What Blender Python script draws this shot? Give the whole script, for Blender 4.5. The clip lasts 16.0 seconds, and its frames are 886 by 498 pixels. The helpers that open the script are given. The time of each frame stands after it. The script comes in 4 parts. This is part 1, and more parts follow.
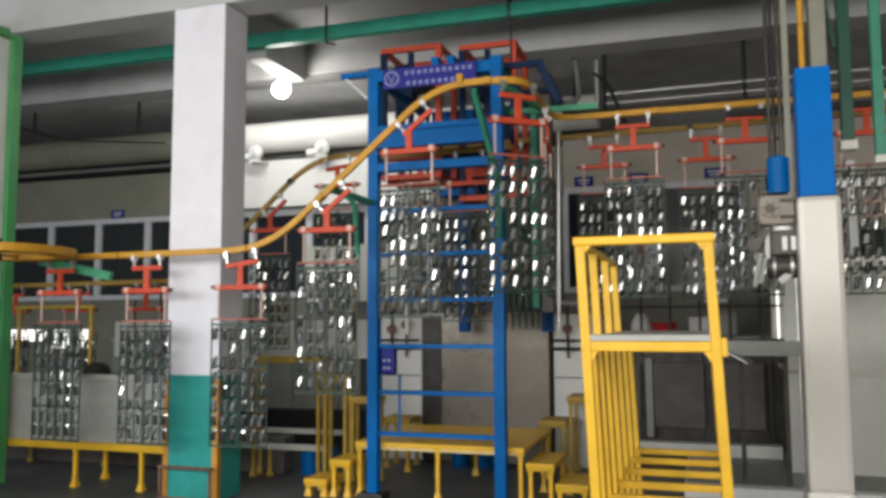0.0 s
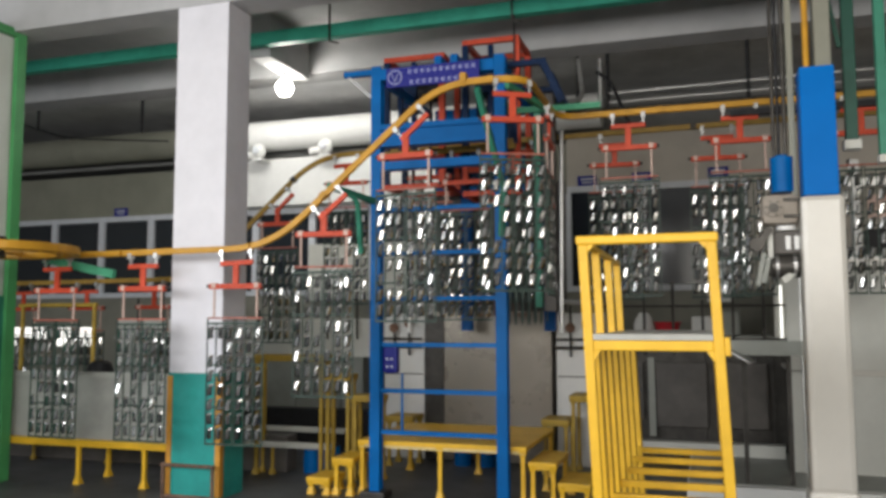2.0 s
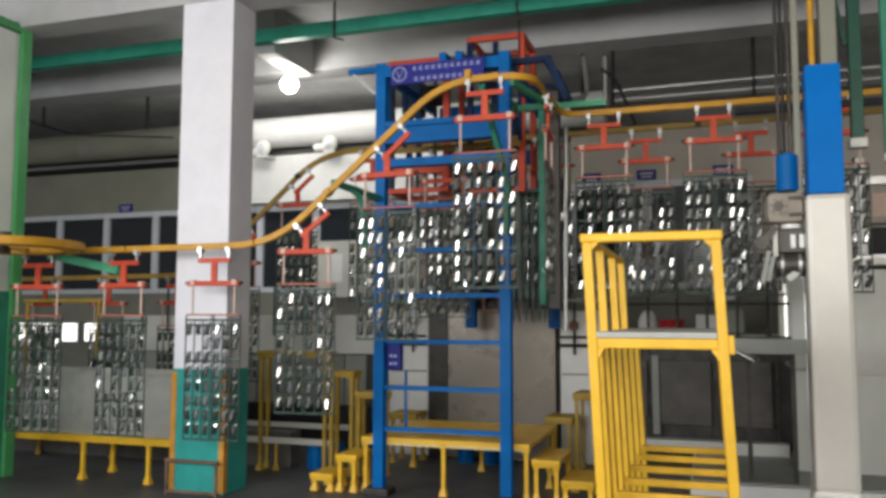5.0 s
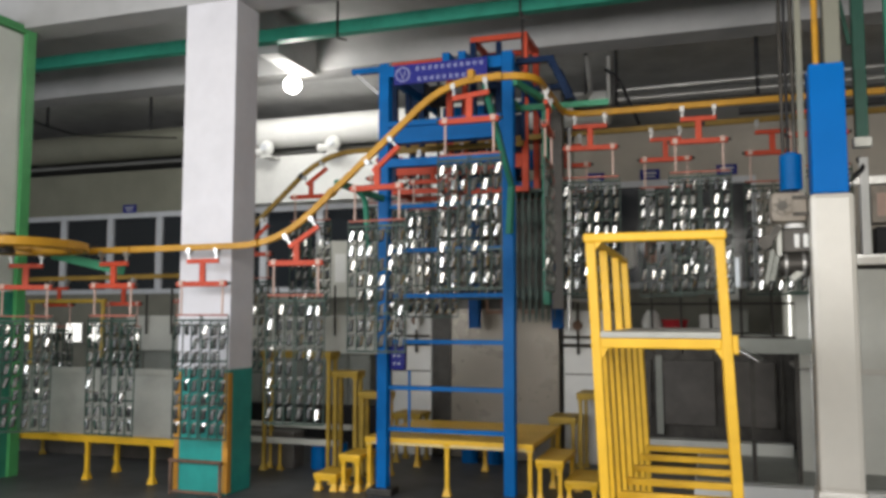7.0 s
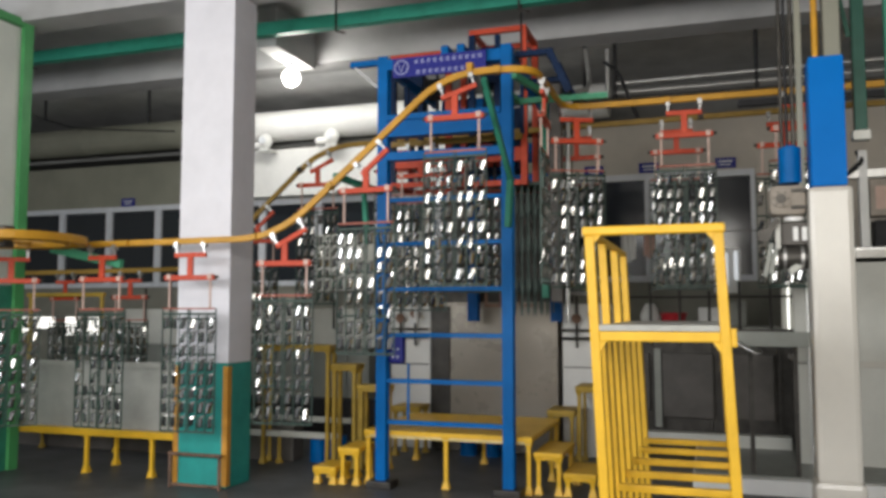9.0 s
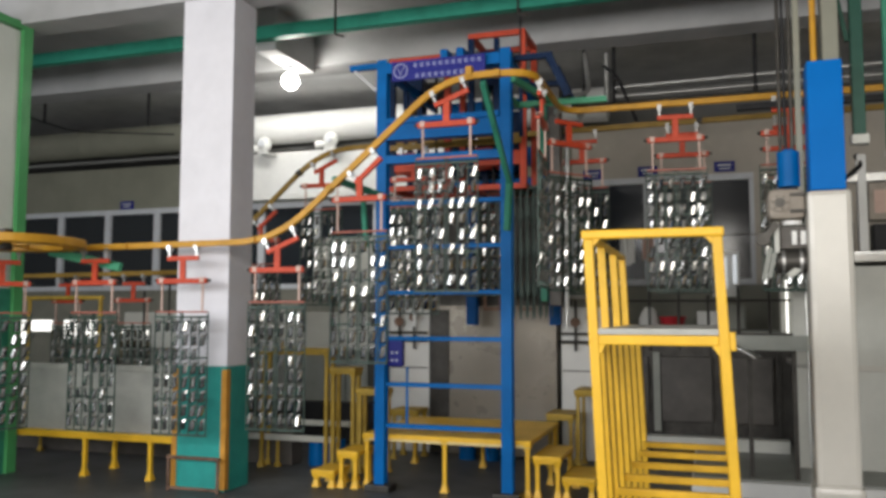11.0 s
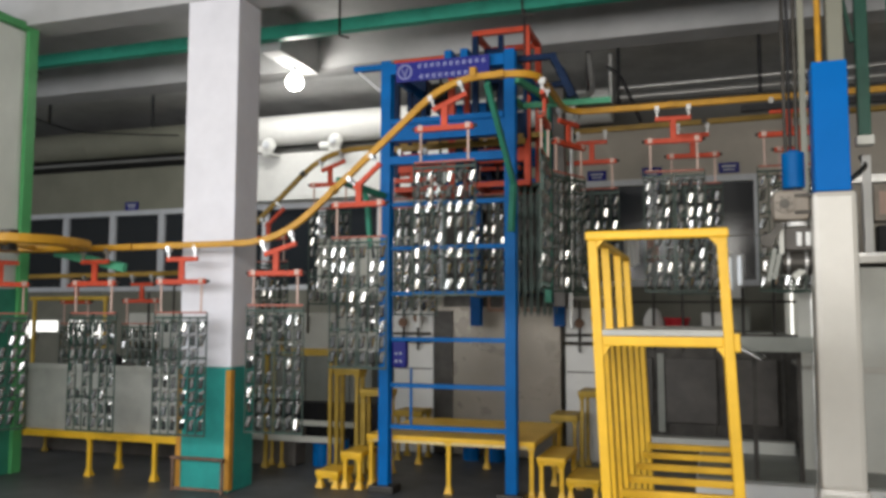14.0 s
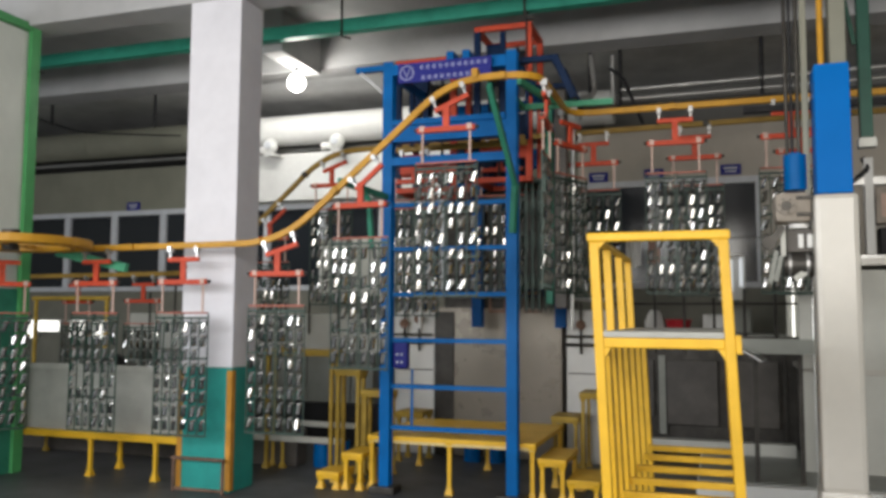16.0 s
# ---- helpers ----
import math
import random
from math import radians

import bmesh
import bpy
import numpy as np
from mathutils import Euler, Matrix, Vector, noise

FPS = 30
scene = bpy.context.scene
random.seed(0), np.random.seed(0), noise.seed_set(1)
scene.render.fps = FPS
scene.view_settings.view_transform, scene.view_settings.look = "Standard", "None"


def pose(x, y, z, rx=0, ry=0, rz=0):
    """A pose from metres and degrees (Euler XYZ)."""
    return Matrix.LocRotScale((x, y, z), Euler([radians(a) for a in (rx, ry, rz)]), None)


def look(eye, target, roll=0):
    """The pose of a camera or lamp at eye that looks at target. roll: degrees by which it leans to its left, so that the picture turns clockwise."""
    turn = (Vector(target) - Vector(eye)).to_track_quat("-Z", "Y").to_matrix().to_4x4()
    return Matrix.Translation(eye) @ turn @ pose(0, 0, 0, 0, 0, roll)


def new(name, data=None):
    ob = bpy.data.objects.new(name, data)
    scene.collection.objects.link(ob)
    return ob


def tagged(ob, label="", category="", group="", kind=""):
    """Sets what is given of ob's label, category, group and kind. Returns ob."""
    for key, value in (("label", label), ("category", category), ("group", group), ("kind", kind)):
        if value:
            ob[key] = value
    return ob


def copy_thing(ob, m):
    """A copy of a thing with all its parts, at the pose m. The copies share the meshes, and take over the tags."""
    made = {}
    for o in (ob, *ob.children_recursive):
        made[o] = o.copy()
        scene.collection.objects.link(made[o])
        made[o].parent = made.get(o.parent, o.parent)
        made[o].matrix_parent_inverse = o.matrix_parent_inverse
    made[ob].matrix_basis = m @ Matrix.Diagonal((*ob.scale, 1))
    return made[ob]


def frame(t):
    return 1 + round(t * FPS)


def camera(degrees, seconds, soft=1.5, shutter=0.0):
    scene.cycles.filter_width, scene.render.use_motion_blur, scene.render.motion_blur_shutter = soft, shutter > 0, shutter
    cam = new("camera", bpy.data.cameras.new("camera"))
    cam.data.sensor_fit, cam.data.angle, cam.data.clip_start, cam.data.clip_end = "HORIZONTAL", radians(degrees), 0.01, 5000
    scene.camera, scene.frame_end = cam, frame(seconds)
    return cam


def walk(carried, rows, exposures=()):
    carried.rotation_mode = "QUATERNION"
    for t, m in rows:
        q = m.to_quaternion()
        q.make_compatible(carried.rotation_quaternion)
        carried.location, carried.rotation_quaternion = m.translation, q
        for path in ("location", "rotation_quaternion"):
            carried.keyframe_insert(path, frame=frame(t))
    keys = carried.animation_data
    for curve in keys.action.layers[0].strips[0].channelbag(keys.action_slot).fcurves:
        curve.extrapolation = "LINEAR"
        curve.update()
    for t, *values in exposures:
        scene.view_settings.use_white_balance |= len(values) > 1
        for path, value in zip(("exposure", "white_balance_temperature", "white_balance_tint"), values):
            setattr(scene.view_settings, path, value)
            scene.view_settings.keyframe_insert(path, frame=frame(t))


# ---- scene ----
# ---- camera ----
EYE = (0.0, 0.0, 1.75)
TURNS = [  # seconds, yaw to the left, pitch up, roll
    (0, 17.691, 5.091, -0.275),
    (0.5, 17.611, 5.128, -0.288),
    (1, 17.569, 5.069, -0.269),
    (1.5, 17.570, 4.954, -0.078),
    (2, 17.892, 5.002, -0.132),
    (2.5, 18.064, 4.961, -0.299),
    (3, 18.026, 4.907, -0.195),
    (3.5, 17.968, 4.862, -0.051),
    (4, 18.010, 4.847, 0.006),
    (6.5, 18.425, 4.767, 0.106),
    (7, 18.414, 4.803, 0.052),
    (7.5, 18.385, 4.705, 0.108),
    (8, 18.355, 4.634, 0.213),
    (8.5, 18.288, 4.493, 0.210),
    (9, 18.334, 4.338, 0.006),
    (11.5, 18.240, 4.607, 0.061),
    (12, 18.233, 4.572, -0.271),
    (12.5, 18.299, 4.553, -0.378),
    (13, 18.540, 4.657, -0.228),
    (13.5, 18.495, 4.679, -0.063),
    (14, 18.545, 4.644, 0.134),
    (14.5, 18.559, 4.604, 0.204),
    (15, 18.590, 4.547, 0.219),
    (15.5, 18.669, 4.615, 0.223),
    (16, 18.644, 4.717, 0.317),
]


def held(yaw, pitch, roll):
    return pose(*EYE, 90 + pitch, 0, yaw) @ pose(0, 0, 0, 0, 0, roll)


cam = camera(56.8, 16.0, soft=3.4)
walk(cam, [(t, held(a, b, c)) for t, a, b, c in TURNS])

# ---- world and light ----
world = bpy.data.worlds.new("world")
scene.world = world
world.use_nodes = True
wn = world.node_tree
sky = wn.nodes.new("ShaderNodeTexSky")
sky.sky_type, sky.sun_disc, sky.sun_elevation, sky.sun_rotation = "NISHITA", False, radians(40), radians(200)
wn.nodes["Background"].inputs["Strength"].default_value = 0.12
wn.links.new(sky.outputs["Color"], wn.nodes["Background"].inputs["Color"])
scene.view_settings.exposure = 0.0


def area_lamp(name, m, sx, sy, watts, colour):
    data = bpy.data.lights.new(name, "AREA")
    data.shape, data.size, data.size_y, data.energy, data.color = "RECTANGLE", sx, sy, watts, colour
    ob = new(name, data)
    ob.matrix_basis = m
    return ob


# daylight in the tall windows behind the camera
for wx, watts, tone, high in ((-9.0, 420, (0.93, 0.96, 1.0), 1.6), (-3.6, 380, (1.0, 0.98, 0.97), 1.6), (1.8, 345, (1.0, 0.95, 0.88), 2.4)):
    area_lamp("window_daylight", look((wx, -2.9, 3.3), (wx * 0.6 - 1.5, 9, high)), 4.4, 2.7, watts, tone)
bulb_data = bpy.data.lights.new("bulb_light", "POINT")
bulb_data.energy, bulb_data.shadow_soft_size, bulb_data.color = 26, 0.12, (1.0, 0.97, 0.9)
# assumed source, out of view behind the beam, added to brighten duct and oven
area_lamp("unseen_duct_light", look((-6.4, 10.95, 5.42), (-6.4, 12.75, 4.55)), 2.4, 0.12, 38, (1.0, 0.98, 0.92))
new("bulb_light", bulb_data).location = (-5.33, 9.6, 4.89)


# ---- materials ----
def mat(name, colour, rough=0.5, metal=0.0, vary=0.12, scale=6.0, bump=0.15, grain=90.0, stain=None, coat=0.0, emit=0.0, gloss=0.3):
    m = bpy.data.materials.new(name)
    m.use_nodes = True
    nt, b = m.node_tree, m.node_tree.nodes["Principled BSDF"]
    b.inputs["Roughness"].default_value, b.inputs["Metallic"].default_value = rough, metal
    b.inputs["Coat Weight"].default_value = coat
    b.inputs["Specular IOR Level"].default_value = gloss
    co = nt.nodes.new("ShaderNodeTexCoord")
    geo = nt.nodes.new("ShaderNodeObjectInfo")
    n1, n2 = nt.nodes.new("ShaderNodeTexNoise"), nt.nodes.new("ShaderNodeTexNoise")
    n1.inputs["Scale"].default_value, n2.inputs["Scale"].default_value = scale, grain
    n1.inputs["Detail"].default_value, n1.inputs["Roughness"].default_value = 6.0, 0.65
    nt.links.new(co.outputs["Object"], n1.inputs["Vector"])
    nt.links.new(co.outputs["Object"], n2.inputs["Vector"])
    mix = nt.nodes.new("ShaderNodeMix")
    mix.data_type = "RGBA"
    ramp = nt.nodes.new("ShaderNodeMapRange")
    ramp.inputs["From Min"].default_value, ramp.inputs["From Max"].default_value = 0.35, 0.72
    nt.links.new(n1.outputs["Fac"], ramp.inputs["Value"])
    nt.links.new(ramp.outputs["Result"], mix.inputs["Factor"])
    dark = stain or tuple(c * (1 - vary * 2.2) for c in colour)
    mix.inputs["A"].default_value, mix.inputs["B"].default_value = (*colour, 1), (*dark, 1)
    hsv = nt.nodes.new("ShaderNodeHueSaturation")
    span = nt.nodes.new("ShaderNodeMapRange")
    span.inputs["To Min"].default_value, span.inputs["To Max"].default_value = 1 - vary * 0.6, 1 + vary * 0.6
    nt.links.new(geo.outputs["Random"], span.inputs["Value"])
    nt.links.new(span.outputs["Result"], hsv.inputs["Value"])
    nt.links.new(mix.outputs["Result"], hsv.inputs["Color"])
    nt.links.new(hsv.outputs["Color"], b.inputs["Base Color"])
    rr = nt.nodes.new("ShaderNodeMapRange")
    rr.inputs["To Min"].default_value, rr.inputs["To Max"].default_value = max(0.03, rough - 0.1), min(1, rough + 0.12)
    nt.links.new(n1.outputs["Fac"], rr.inputs["Value"])
    nt.links.new(rr.outputs["Result"], b.inputs["Roughness"])
    bp = nt.nodes.new("ShaderNodeBump")
    bp.inputs["Strength"].default_value, bp.inputs["Distance"].default_value = bump, 0.004
    nt.links.new(n2.outputs["Fac"], bp.inputs["Height"])
    nt.links.new(bp.outputs["Normal"], b.inputs["Normal"])
    if emit:
        b.inputs["Emission Color"].default_value, b.inputs["Emission Strength"].default_value = (*colour, 1), emit
    return m


YELLOW = mat("yellow_paint", (0.80, 0.47, 0.03), 0.42, vary=0.10, scale=5)
RAIL = mat("rail_yellow", (0.58, 0.295, 0.025), 0.4, vary=0.14, scale=4)
PALE_YELLOW = mat("worn_pale_yellow", (0.78, 0.60, 0.28), 0.5, vary=0.12, scale=6)
DULL_RAIL = mat("dull_rail_yellow", (0.36, 0.22, 0.04), 0.45, vary=0.2, scale=4)
DULL_YELLOW = mat("dull_yellow_paint", (0.50, 0.33, 0.05), 0.55, vary=0.2, scale=4)
BLUE = mat("blue_paint", (0.0, 0.125, 0.40), 0.4, vary=0.12, scale=3, gloss=0.12)
LETTER = mat("pale_blue_print", (0.36, 0.38, 0.62), 0.5, vary=0.1)
SIGN_BLUE = mat("sign_blue", (0.008, 0.012, 0.21), 0.45, vary=0.06)
BRIGHT_BLUE = mat("bright_blue_paint", (0.0, 0.15, 0.52), 0.35, vary=0.05, scale=2, gloss=0.05)
ORANGE = mat("orange_red_paint", (0.58, 0.07, 0.028), 0.5, vary=0.12, scale=8)
GREEN = mat("green_paint", (0.09, 0.42, 0.24), 0.45, vary=0.12, scale=5)
DEEP_GREEN = mat("deep_green_paint", (0.01, 0.075, 0.05), 0.45, vary=0.15, scale=5)
DARK_GREEN = mat("dark_green_paint", (0.045, 0.26, 0.17), 0.45, vary=0.15, scale=5)
BEAM_GREEN = mat("beam_green", (0.05, 0.40, 0.28), 0.5, vary=0.15, scale=3)
EDGE_GREEN = mat("edge_green", (0.085, 0.36, 0.125), 0.45, vary=0.1, scale=3)
TEAL = mat("teal_dado_paint", (0.03, 0.33, 0.29), 0.4, vary=0.12, scale=4)
AMBER = mat("amber_edge_tape", (0.62, 0.29, 0.04), 0.5, vary=0.15, scale=6)
WHITE = mat("white_column_paint", (0.75, 0.74, 0.78), 0.6, vary=0.05, scale=2.5, bump=0.25, grain=40)
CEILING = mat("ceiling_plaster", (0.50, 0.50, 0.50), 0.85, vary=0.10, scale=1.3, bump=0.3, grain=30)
WALL = mat("wall_paint", (0.45, 0.45, 0.40), 0.8, vary=0.10, scale=1.2, bump=0.2, grain=30)
# wall colour taken down for the shade at the rear of the hall
DIM_WALL = mat("shaded_wall_paint", (0.24, 0.24, 0.23), 0.85, vary=0.12, scale=1.0, bump=0.2, grain=30)
BUFF = mat("buff_panel", (0.50, 0.46, 0.40), 0.5, vary=0.08, scale=1.5)
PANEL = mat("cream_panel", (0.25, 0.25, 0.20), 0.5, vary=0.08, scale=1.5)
GREY_PANEL = mat("grey_panel", (0.57, 0.545, 0.49), 0.17, vary=0.05, scale=2.0, gloss=0.4)
TANK = mat("stainless_tank", (0.22, 0.195, 0.16), 0.28, metal=0.3, vary=0.08, scale=2.0, bump=0.08)
PALE_TANK = mat("pale_tank", (0.27, 0.28, 0.25), 0.42, vary=0.10, scale=3.0)
STEEL = mat("galvanised_steel", (0.55, 0.55, 0.54), 0.35, metal=0.85, vary=0.12, scale=9)
CHROME = mat("chromed_part", (0.55, 0.55, 0.535), 0.14, metal=1.0, vary=0.2, scale=20, bump=0.03)
RACK = mat("rack_coating", (0.045, 0.08, 0.062), 0.45, vary=0.3, scale=20)
BLACK = mat("black_rubber", (0.02, 0.02, 0.022), 0.6, vary=0.2)
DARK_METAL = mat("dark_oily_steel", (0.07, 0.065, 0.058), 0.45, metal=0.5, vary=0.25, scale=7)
# lighter than the front slab, to make up for light that barely reaches it
REAR_CEILING = mat("lightened_rear_ceiling", (0.78, 0.78, 0.78), 0.9, vary=0.15, scale=1.3, bump=0.3, grain=30)
HEDGE = mat("booth_green_grey", (0.56, 0.56, 0.51), 0.4, vary=0.07, scale=2.0)
LOWER = mat("green_grey_panel", (0.24, 0.235, 0.195), 0.5, vary=0.12, scale=1.5)
CAST = mat("grey_casting", (0.36, 0.315, 0.265), 0.5, vary=0.15, scale=9)
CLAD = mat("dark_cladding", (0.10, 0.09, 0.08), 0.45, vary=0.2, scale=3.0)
RINSE = mat("rinse_tank_sheet", (0.44, 0.44, 0.40), 0.4, vary=0.12, scale=3.0)
RIB = mat("pale_rib_panel", (0.62, 0.65, 0.60), 0.4, vary=0.06, scale=1.5)
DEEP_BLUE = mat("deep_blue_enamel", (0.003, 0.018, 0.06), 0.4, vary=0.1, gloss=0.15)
# tower blue darkened to carry the shade inside the tower
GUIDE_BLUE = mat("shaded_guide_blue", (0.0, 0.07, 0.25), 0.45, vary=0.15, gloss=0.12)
RUST = mat("rusty_pipe", (0.22, 0.13, 0.09), 0.7, vary=0.3, scale=9)
FLOOR = mat("grey_floor_paint", (0.095, 0.10, 0.105), 0.45, vary=0.25, scale=1.1, bump=0.2, grain=25)
FRAME_WHITE = mat("window_frame_alu", (0.62, 0.64, 0.68), 0.4, metal=0.0, vary=0.05)
PINK = mat("pale_pink_pipe", (0.62, 0.44, 0.37), 0.5, vary=0.1)
ROSE = mat("faded_red_rod", (0.42, 0.13, 0.09), 0.5, vary=0.15)
BRIGHT = mat("white_panel", (0.78, 0.78, 0.76), 0.35, vary=0.06, scale=2)
RED = mat("red_plastic", (0.45, 0.02, 0.03), 0.4, vary=0.1)
BULB = mat("lamp_glow", (1.0, 0.97, 0.90), 0.4, emit=26.0)
PATCH_GLOW = mat("bright_patch_glow", (0.9, 0.95, 1.0), 0.4, emit=0.55)
STRIP = mat("white_glow", (1.0, 0.98, 0.92), 0.4, emit=1.7)
GLASS = bpy.data.materials.new("dark_window_glass")
GLASS.use_nodes = True
_g = GLASS.node_tree.nodes["Principled BSDF"]
_g.inputs["Base Color"].default_value, _g.inputs["Roughness"].default_value = (0.022, 0.026, 0.032, 1), 0.12
_g.inputs["Specular IOR Level"].default_value = 0.5


# ---- mesh helpers ----
def box(bm, x0, x1, y0, y1, z0, z1, bevel=0.0):
    r = bmesh.ops.create_cube(bm, size=1.0)
    m = Matrix.Translation(((x0 + x1) / 2, (y0 + y1) / 2, (z0 + z1) / 2)) @ Matrix.Diagonal((abs(x1 - x0), abs(y1 - y0), abs(z1 - z0), 1))
    bmesh.ops.transform(bm, matrix=m, verts=r["verts"])
    if bevel:
        edges = list({e for v in r["verts"] for e in v.link_edges})
        bmesh.ops.bevel(bm, geom=edges, offset=bevel, segments=2, profile=0.6, affect="EDGES")
    return bm


def boxes(*items, bevel=0.0):
    bm = bmesh.new()
    for it in items:
        box(bm, *it, bevel=bevel)
    return bm


def bar(bm, a, b, w, d=None):
    """A square bar from a to b."""
    a, b = Vector(a), Vector(b)
    r = bmesh.ops.create_cube(bm, size=1.0)
    turn = (b - a).to_track_quat("Z", "Y").to_matrix().to_4x4()
    m = Matrix.Translation((a + b) / 2) @ turn @ Matrix.Diagonal((w, d or w, (b - a).length, 1))
    bmesh.ops.transform(bm, matrix=m, verts=r["verts"])
    return bm


def tube(bm, pts, r, n=10, squash=None):
    """A round pipe, or with squash=(half width, half height) an upright flat bar, along pts."""
    pts = [Vector(p) for p in pts]
    rings = []
    for i, p in enumerate(pts):
        d = (pts[min(i + 1, len(pts) - 1)] - pts[max(i - 1, 0)]).normalized()
        side = d.cross(Vector((0, 0, 1)))
        side = side.normalized() if side.length > 1e-3 else Vector((1, 0, 0))
        up = side.cross(d)
        if squash:
            w, h = squash
            c = min(w, h) * 0.3
            corners = [(w, h - c), (w - c, h), (c - w, h), (-w, h - c), (-w, c - h), (c - w, -h), (w - c, -h), (w, c - h)]
            rings.append([bm.verts.new(p + side * a + up * b) for a, b in corners])
        else:
            rings.append([bm.verts.new(p + (side * math.cos(k * math.tau / n) + up * math.sin(k * math.tau / n)) * r) for k in range(n)])
    for a, b in zip(rings, rings[1:]):
        for k in range(len(a)):
            bm.faces.new((a[k], b[k], b[(k + 1) % len(a)], a[(k + 1) % len(a)]))
    bm.faces.new(rings[0])
    bm.faces.new(rings[-1][::-1])
    bmesh.ops.recalc_face_normals(bm, faces=bm.faces)
    return bm


def round_off(pts, r=0.15, n=5, own=()):
    """The line of pts with its corners rounded."""
    pts = [Vector(p) for p in pts]
    out = [pts[0]]
    for i, (a, b, c) in enumerate(zip(pts, pts[1:], pts[2:])):
        k = min(own[i] if own else r, (a - b).length * 0.45, (c - b).length * 0.45)
        p, q = b + (a - b).normalized() * k, b + (c - b).normalized() * k
        for j in range(n + 1):
            u = j / n
            out.append(p * (1 - u) ** 2 + b * 2 * u * (1 - u) + q * u * u)
    return out + [pts[-1]]


def drum(bm, c, r, depth, axis="Z", n=24, r2=None):
    turn = {"Z": Matrix(), "X": Matrix.Rotation(math.pi / 2, 4, "Y"), "Y": Matrix.Rotation(math.pi / 2, 4, "X")}[axis]
    bmesh.ops.create_cone(bm, cap_ends=True, segments=n, radius1=r, radius2=r if r2 is None else r2, depth=depth, matrix=Matrix.Translation(c) @ turn)
    return bm


def mesh_of(name, bm, material):
    me = bpy.data.meshes.new(name)
    bm.to_mesh(me)
    bm.free()
    me.materials.append(material)
    return me


def smooth(me, angle=0.6):
    me.shade_smooth()
    me.set_sharp_from_angle(angle=angle)
    return me


def part(name, bm, material, parent=None, label="", soft=False):
    me = mesh_of(name, bm, material)
    if soft:
        smooth(me)
    ob = new(name, me)
    if parent:
        ob.parent = parent
    if label:
        tagged(ob, label)
    return ob


def shared(name, me, parent, m):
    ob = new(name, me)
    ob.parent = parent
    ob.matrix_basis = m
    return ob


def thing(name, at, label, category, group="", kind=""):
    ob = new(name)
    ob.empty_display_size = 0.1
    ob.matrix_basis = at if isinstance(at, Matrix) else pose(*at)
    return tagged(ob, label, category, group, kind)


def setting(name, bm, material, label, category, soft=False):
    return tagged(part(name, bm, material, None, "", soft), label, category, "", "structure")


# ---- the hall ----
X0, X1, Y0, Y1, ZC = -16.0, 8.0, -3.0, 14.2, 5.62
setting("floor", boxes((X0, X1, Y0, Y1, -0.2, 0.0)), FLOOR, "dark grey painted concrete workshop floor with scuffs", "floor")
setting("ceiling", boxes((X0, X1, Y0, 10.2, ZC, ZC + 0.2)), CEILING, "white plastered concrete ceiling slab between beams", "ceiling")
setting("ceiling_rear", boxes((X0, X1, 10.2, Y1, ZC, ZC + 0.2)), REAR_CEILING, "ceiling over the rear of the hall, lightened to make up for weak light", "ceiling")
setting("wall_back", boxes((X0, X1, Y1, Y1 + 0.2, 0, ZC)), DIM_WALL, "rear wall of the hall, greyed for the shade it stands in", "wall")
setting("wall_west", boxes((X0 - 0.2, X0, Y0, Y1, 0, ZC)), WALL, "plain painted end wall", "wall")
setting("wall_east", boxes((X1, X1 + 0.2, Y0, Y1, 0, ZC)), WALL, "plain painted end wall", "wall")
front = bmesh.new()
box(front, X0, X1, Y0 - 0.25, Y0, 0, 1.9)
box(front, X0, X1, Y0 - 0.25, Y0, 4.8, ZC)
for a, b in ((X0, -11.3), (-6.7, -5.9), (-1.3, -0.5), (4.1, X1)):
    box(front, a, b, Y0 - 0.25, Y0, 1.9, 4.8)
setting("wall_front", front, WALL, "painted wall with three tall window openings", "wall")

setting("ceiling_beam_1", boxes((X0, X1, 7.15, 7.55, 5.05, ZC + 0.01), bevel=0.012), CEILING, "white painted concrete beam over the columns", "beam")
setting("ceiling_beam_2", boxes((X0, X1, 10.0, 10.45, 5.17, ZC + 0.01), bevel=0.012), CEILING, "white painted concrete secondary beam", "beam")
setting("ceiling_beam_3", boxes((-5.45, -5.17, 8.92, 9.99, 5.08, ZC + 0.01), bevel=0.012), CEILING, "white concrete cross beam running to the rear", "beam")


# ---- columns ----
def tiled_column():
    c = thing("column", (-4.92, 7.33, 0), "white square concrete column with teal dado and amber edge strips", "column", kind="structure")
    part("shaft", boxes((-0.32, 0.29, -0.18, 0.25, 1.23, 5.05), bevel=0.008), WHITE, c, "white painted plaster")
    part("dado", boxes((-0.322, 0.292, -0.182, 0.252, 0, 1.23), bevel=0.006), TEAL, c, "teal painted lower part")
    for x in (-0.33, 0.24):
        part("edge_strip", boxes((x, x + 0.06, -0.192, -0.12, 0.02, 1.2), bevel=0.005), AMBER, c, "worn amber corner strip")
    g = thing("guard_rail", (-4.92, 7.06, 0), "low brown steel pipe guard before the column foot", "guard rail")
    for x in (-0.30, 0.27):
        part("post", drum(bmesh.new(), (x, 0, 0.165), 0.016, 0.33, n=10), RUST, g)
    part("top_rail", tube(bmesh.new(), [(-0.32, 0, 0.33), (0.29, 0, 0.33)], 0.018), RUST, g)
    part("low_rail", tube(bmesh.new(), [(-0.3, 0, 0.03), (0.27, 0, 0.03)], 0.016), RUST, g)


tiled_column()


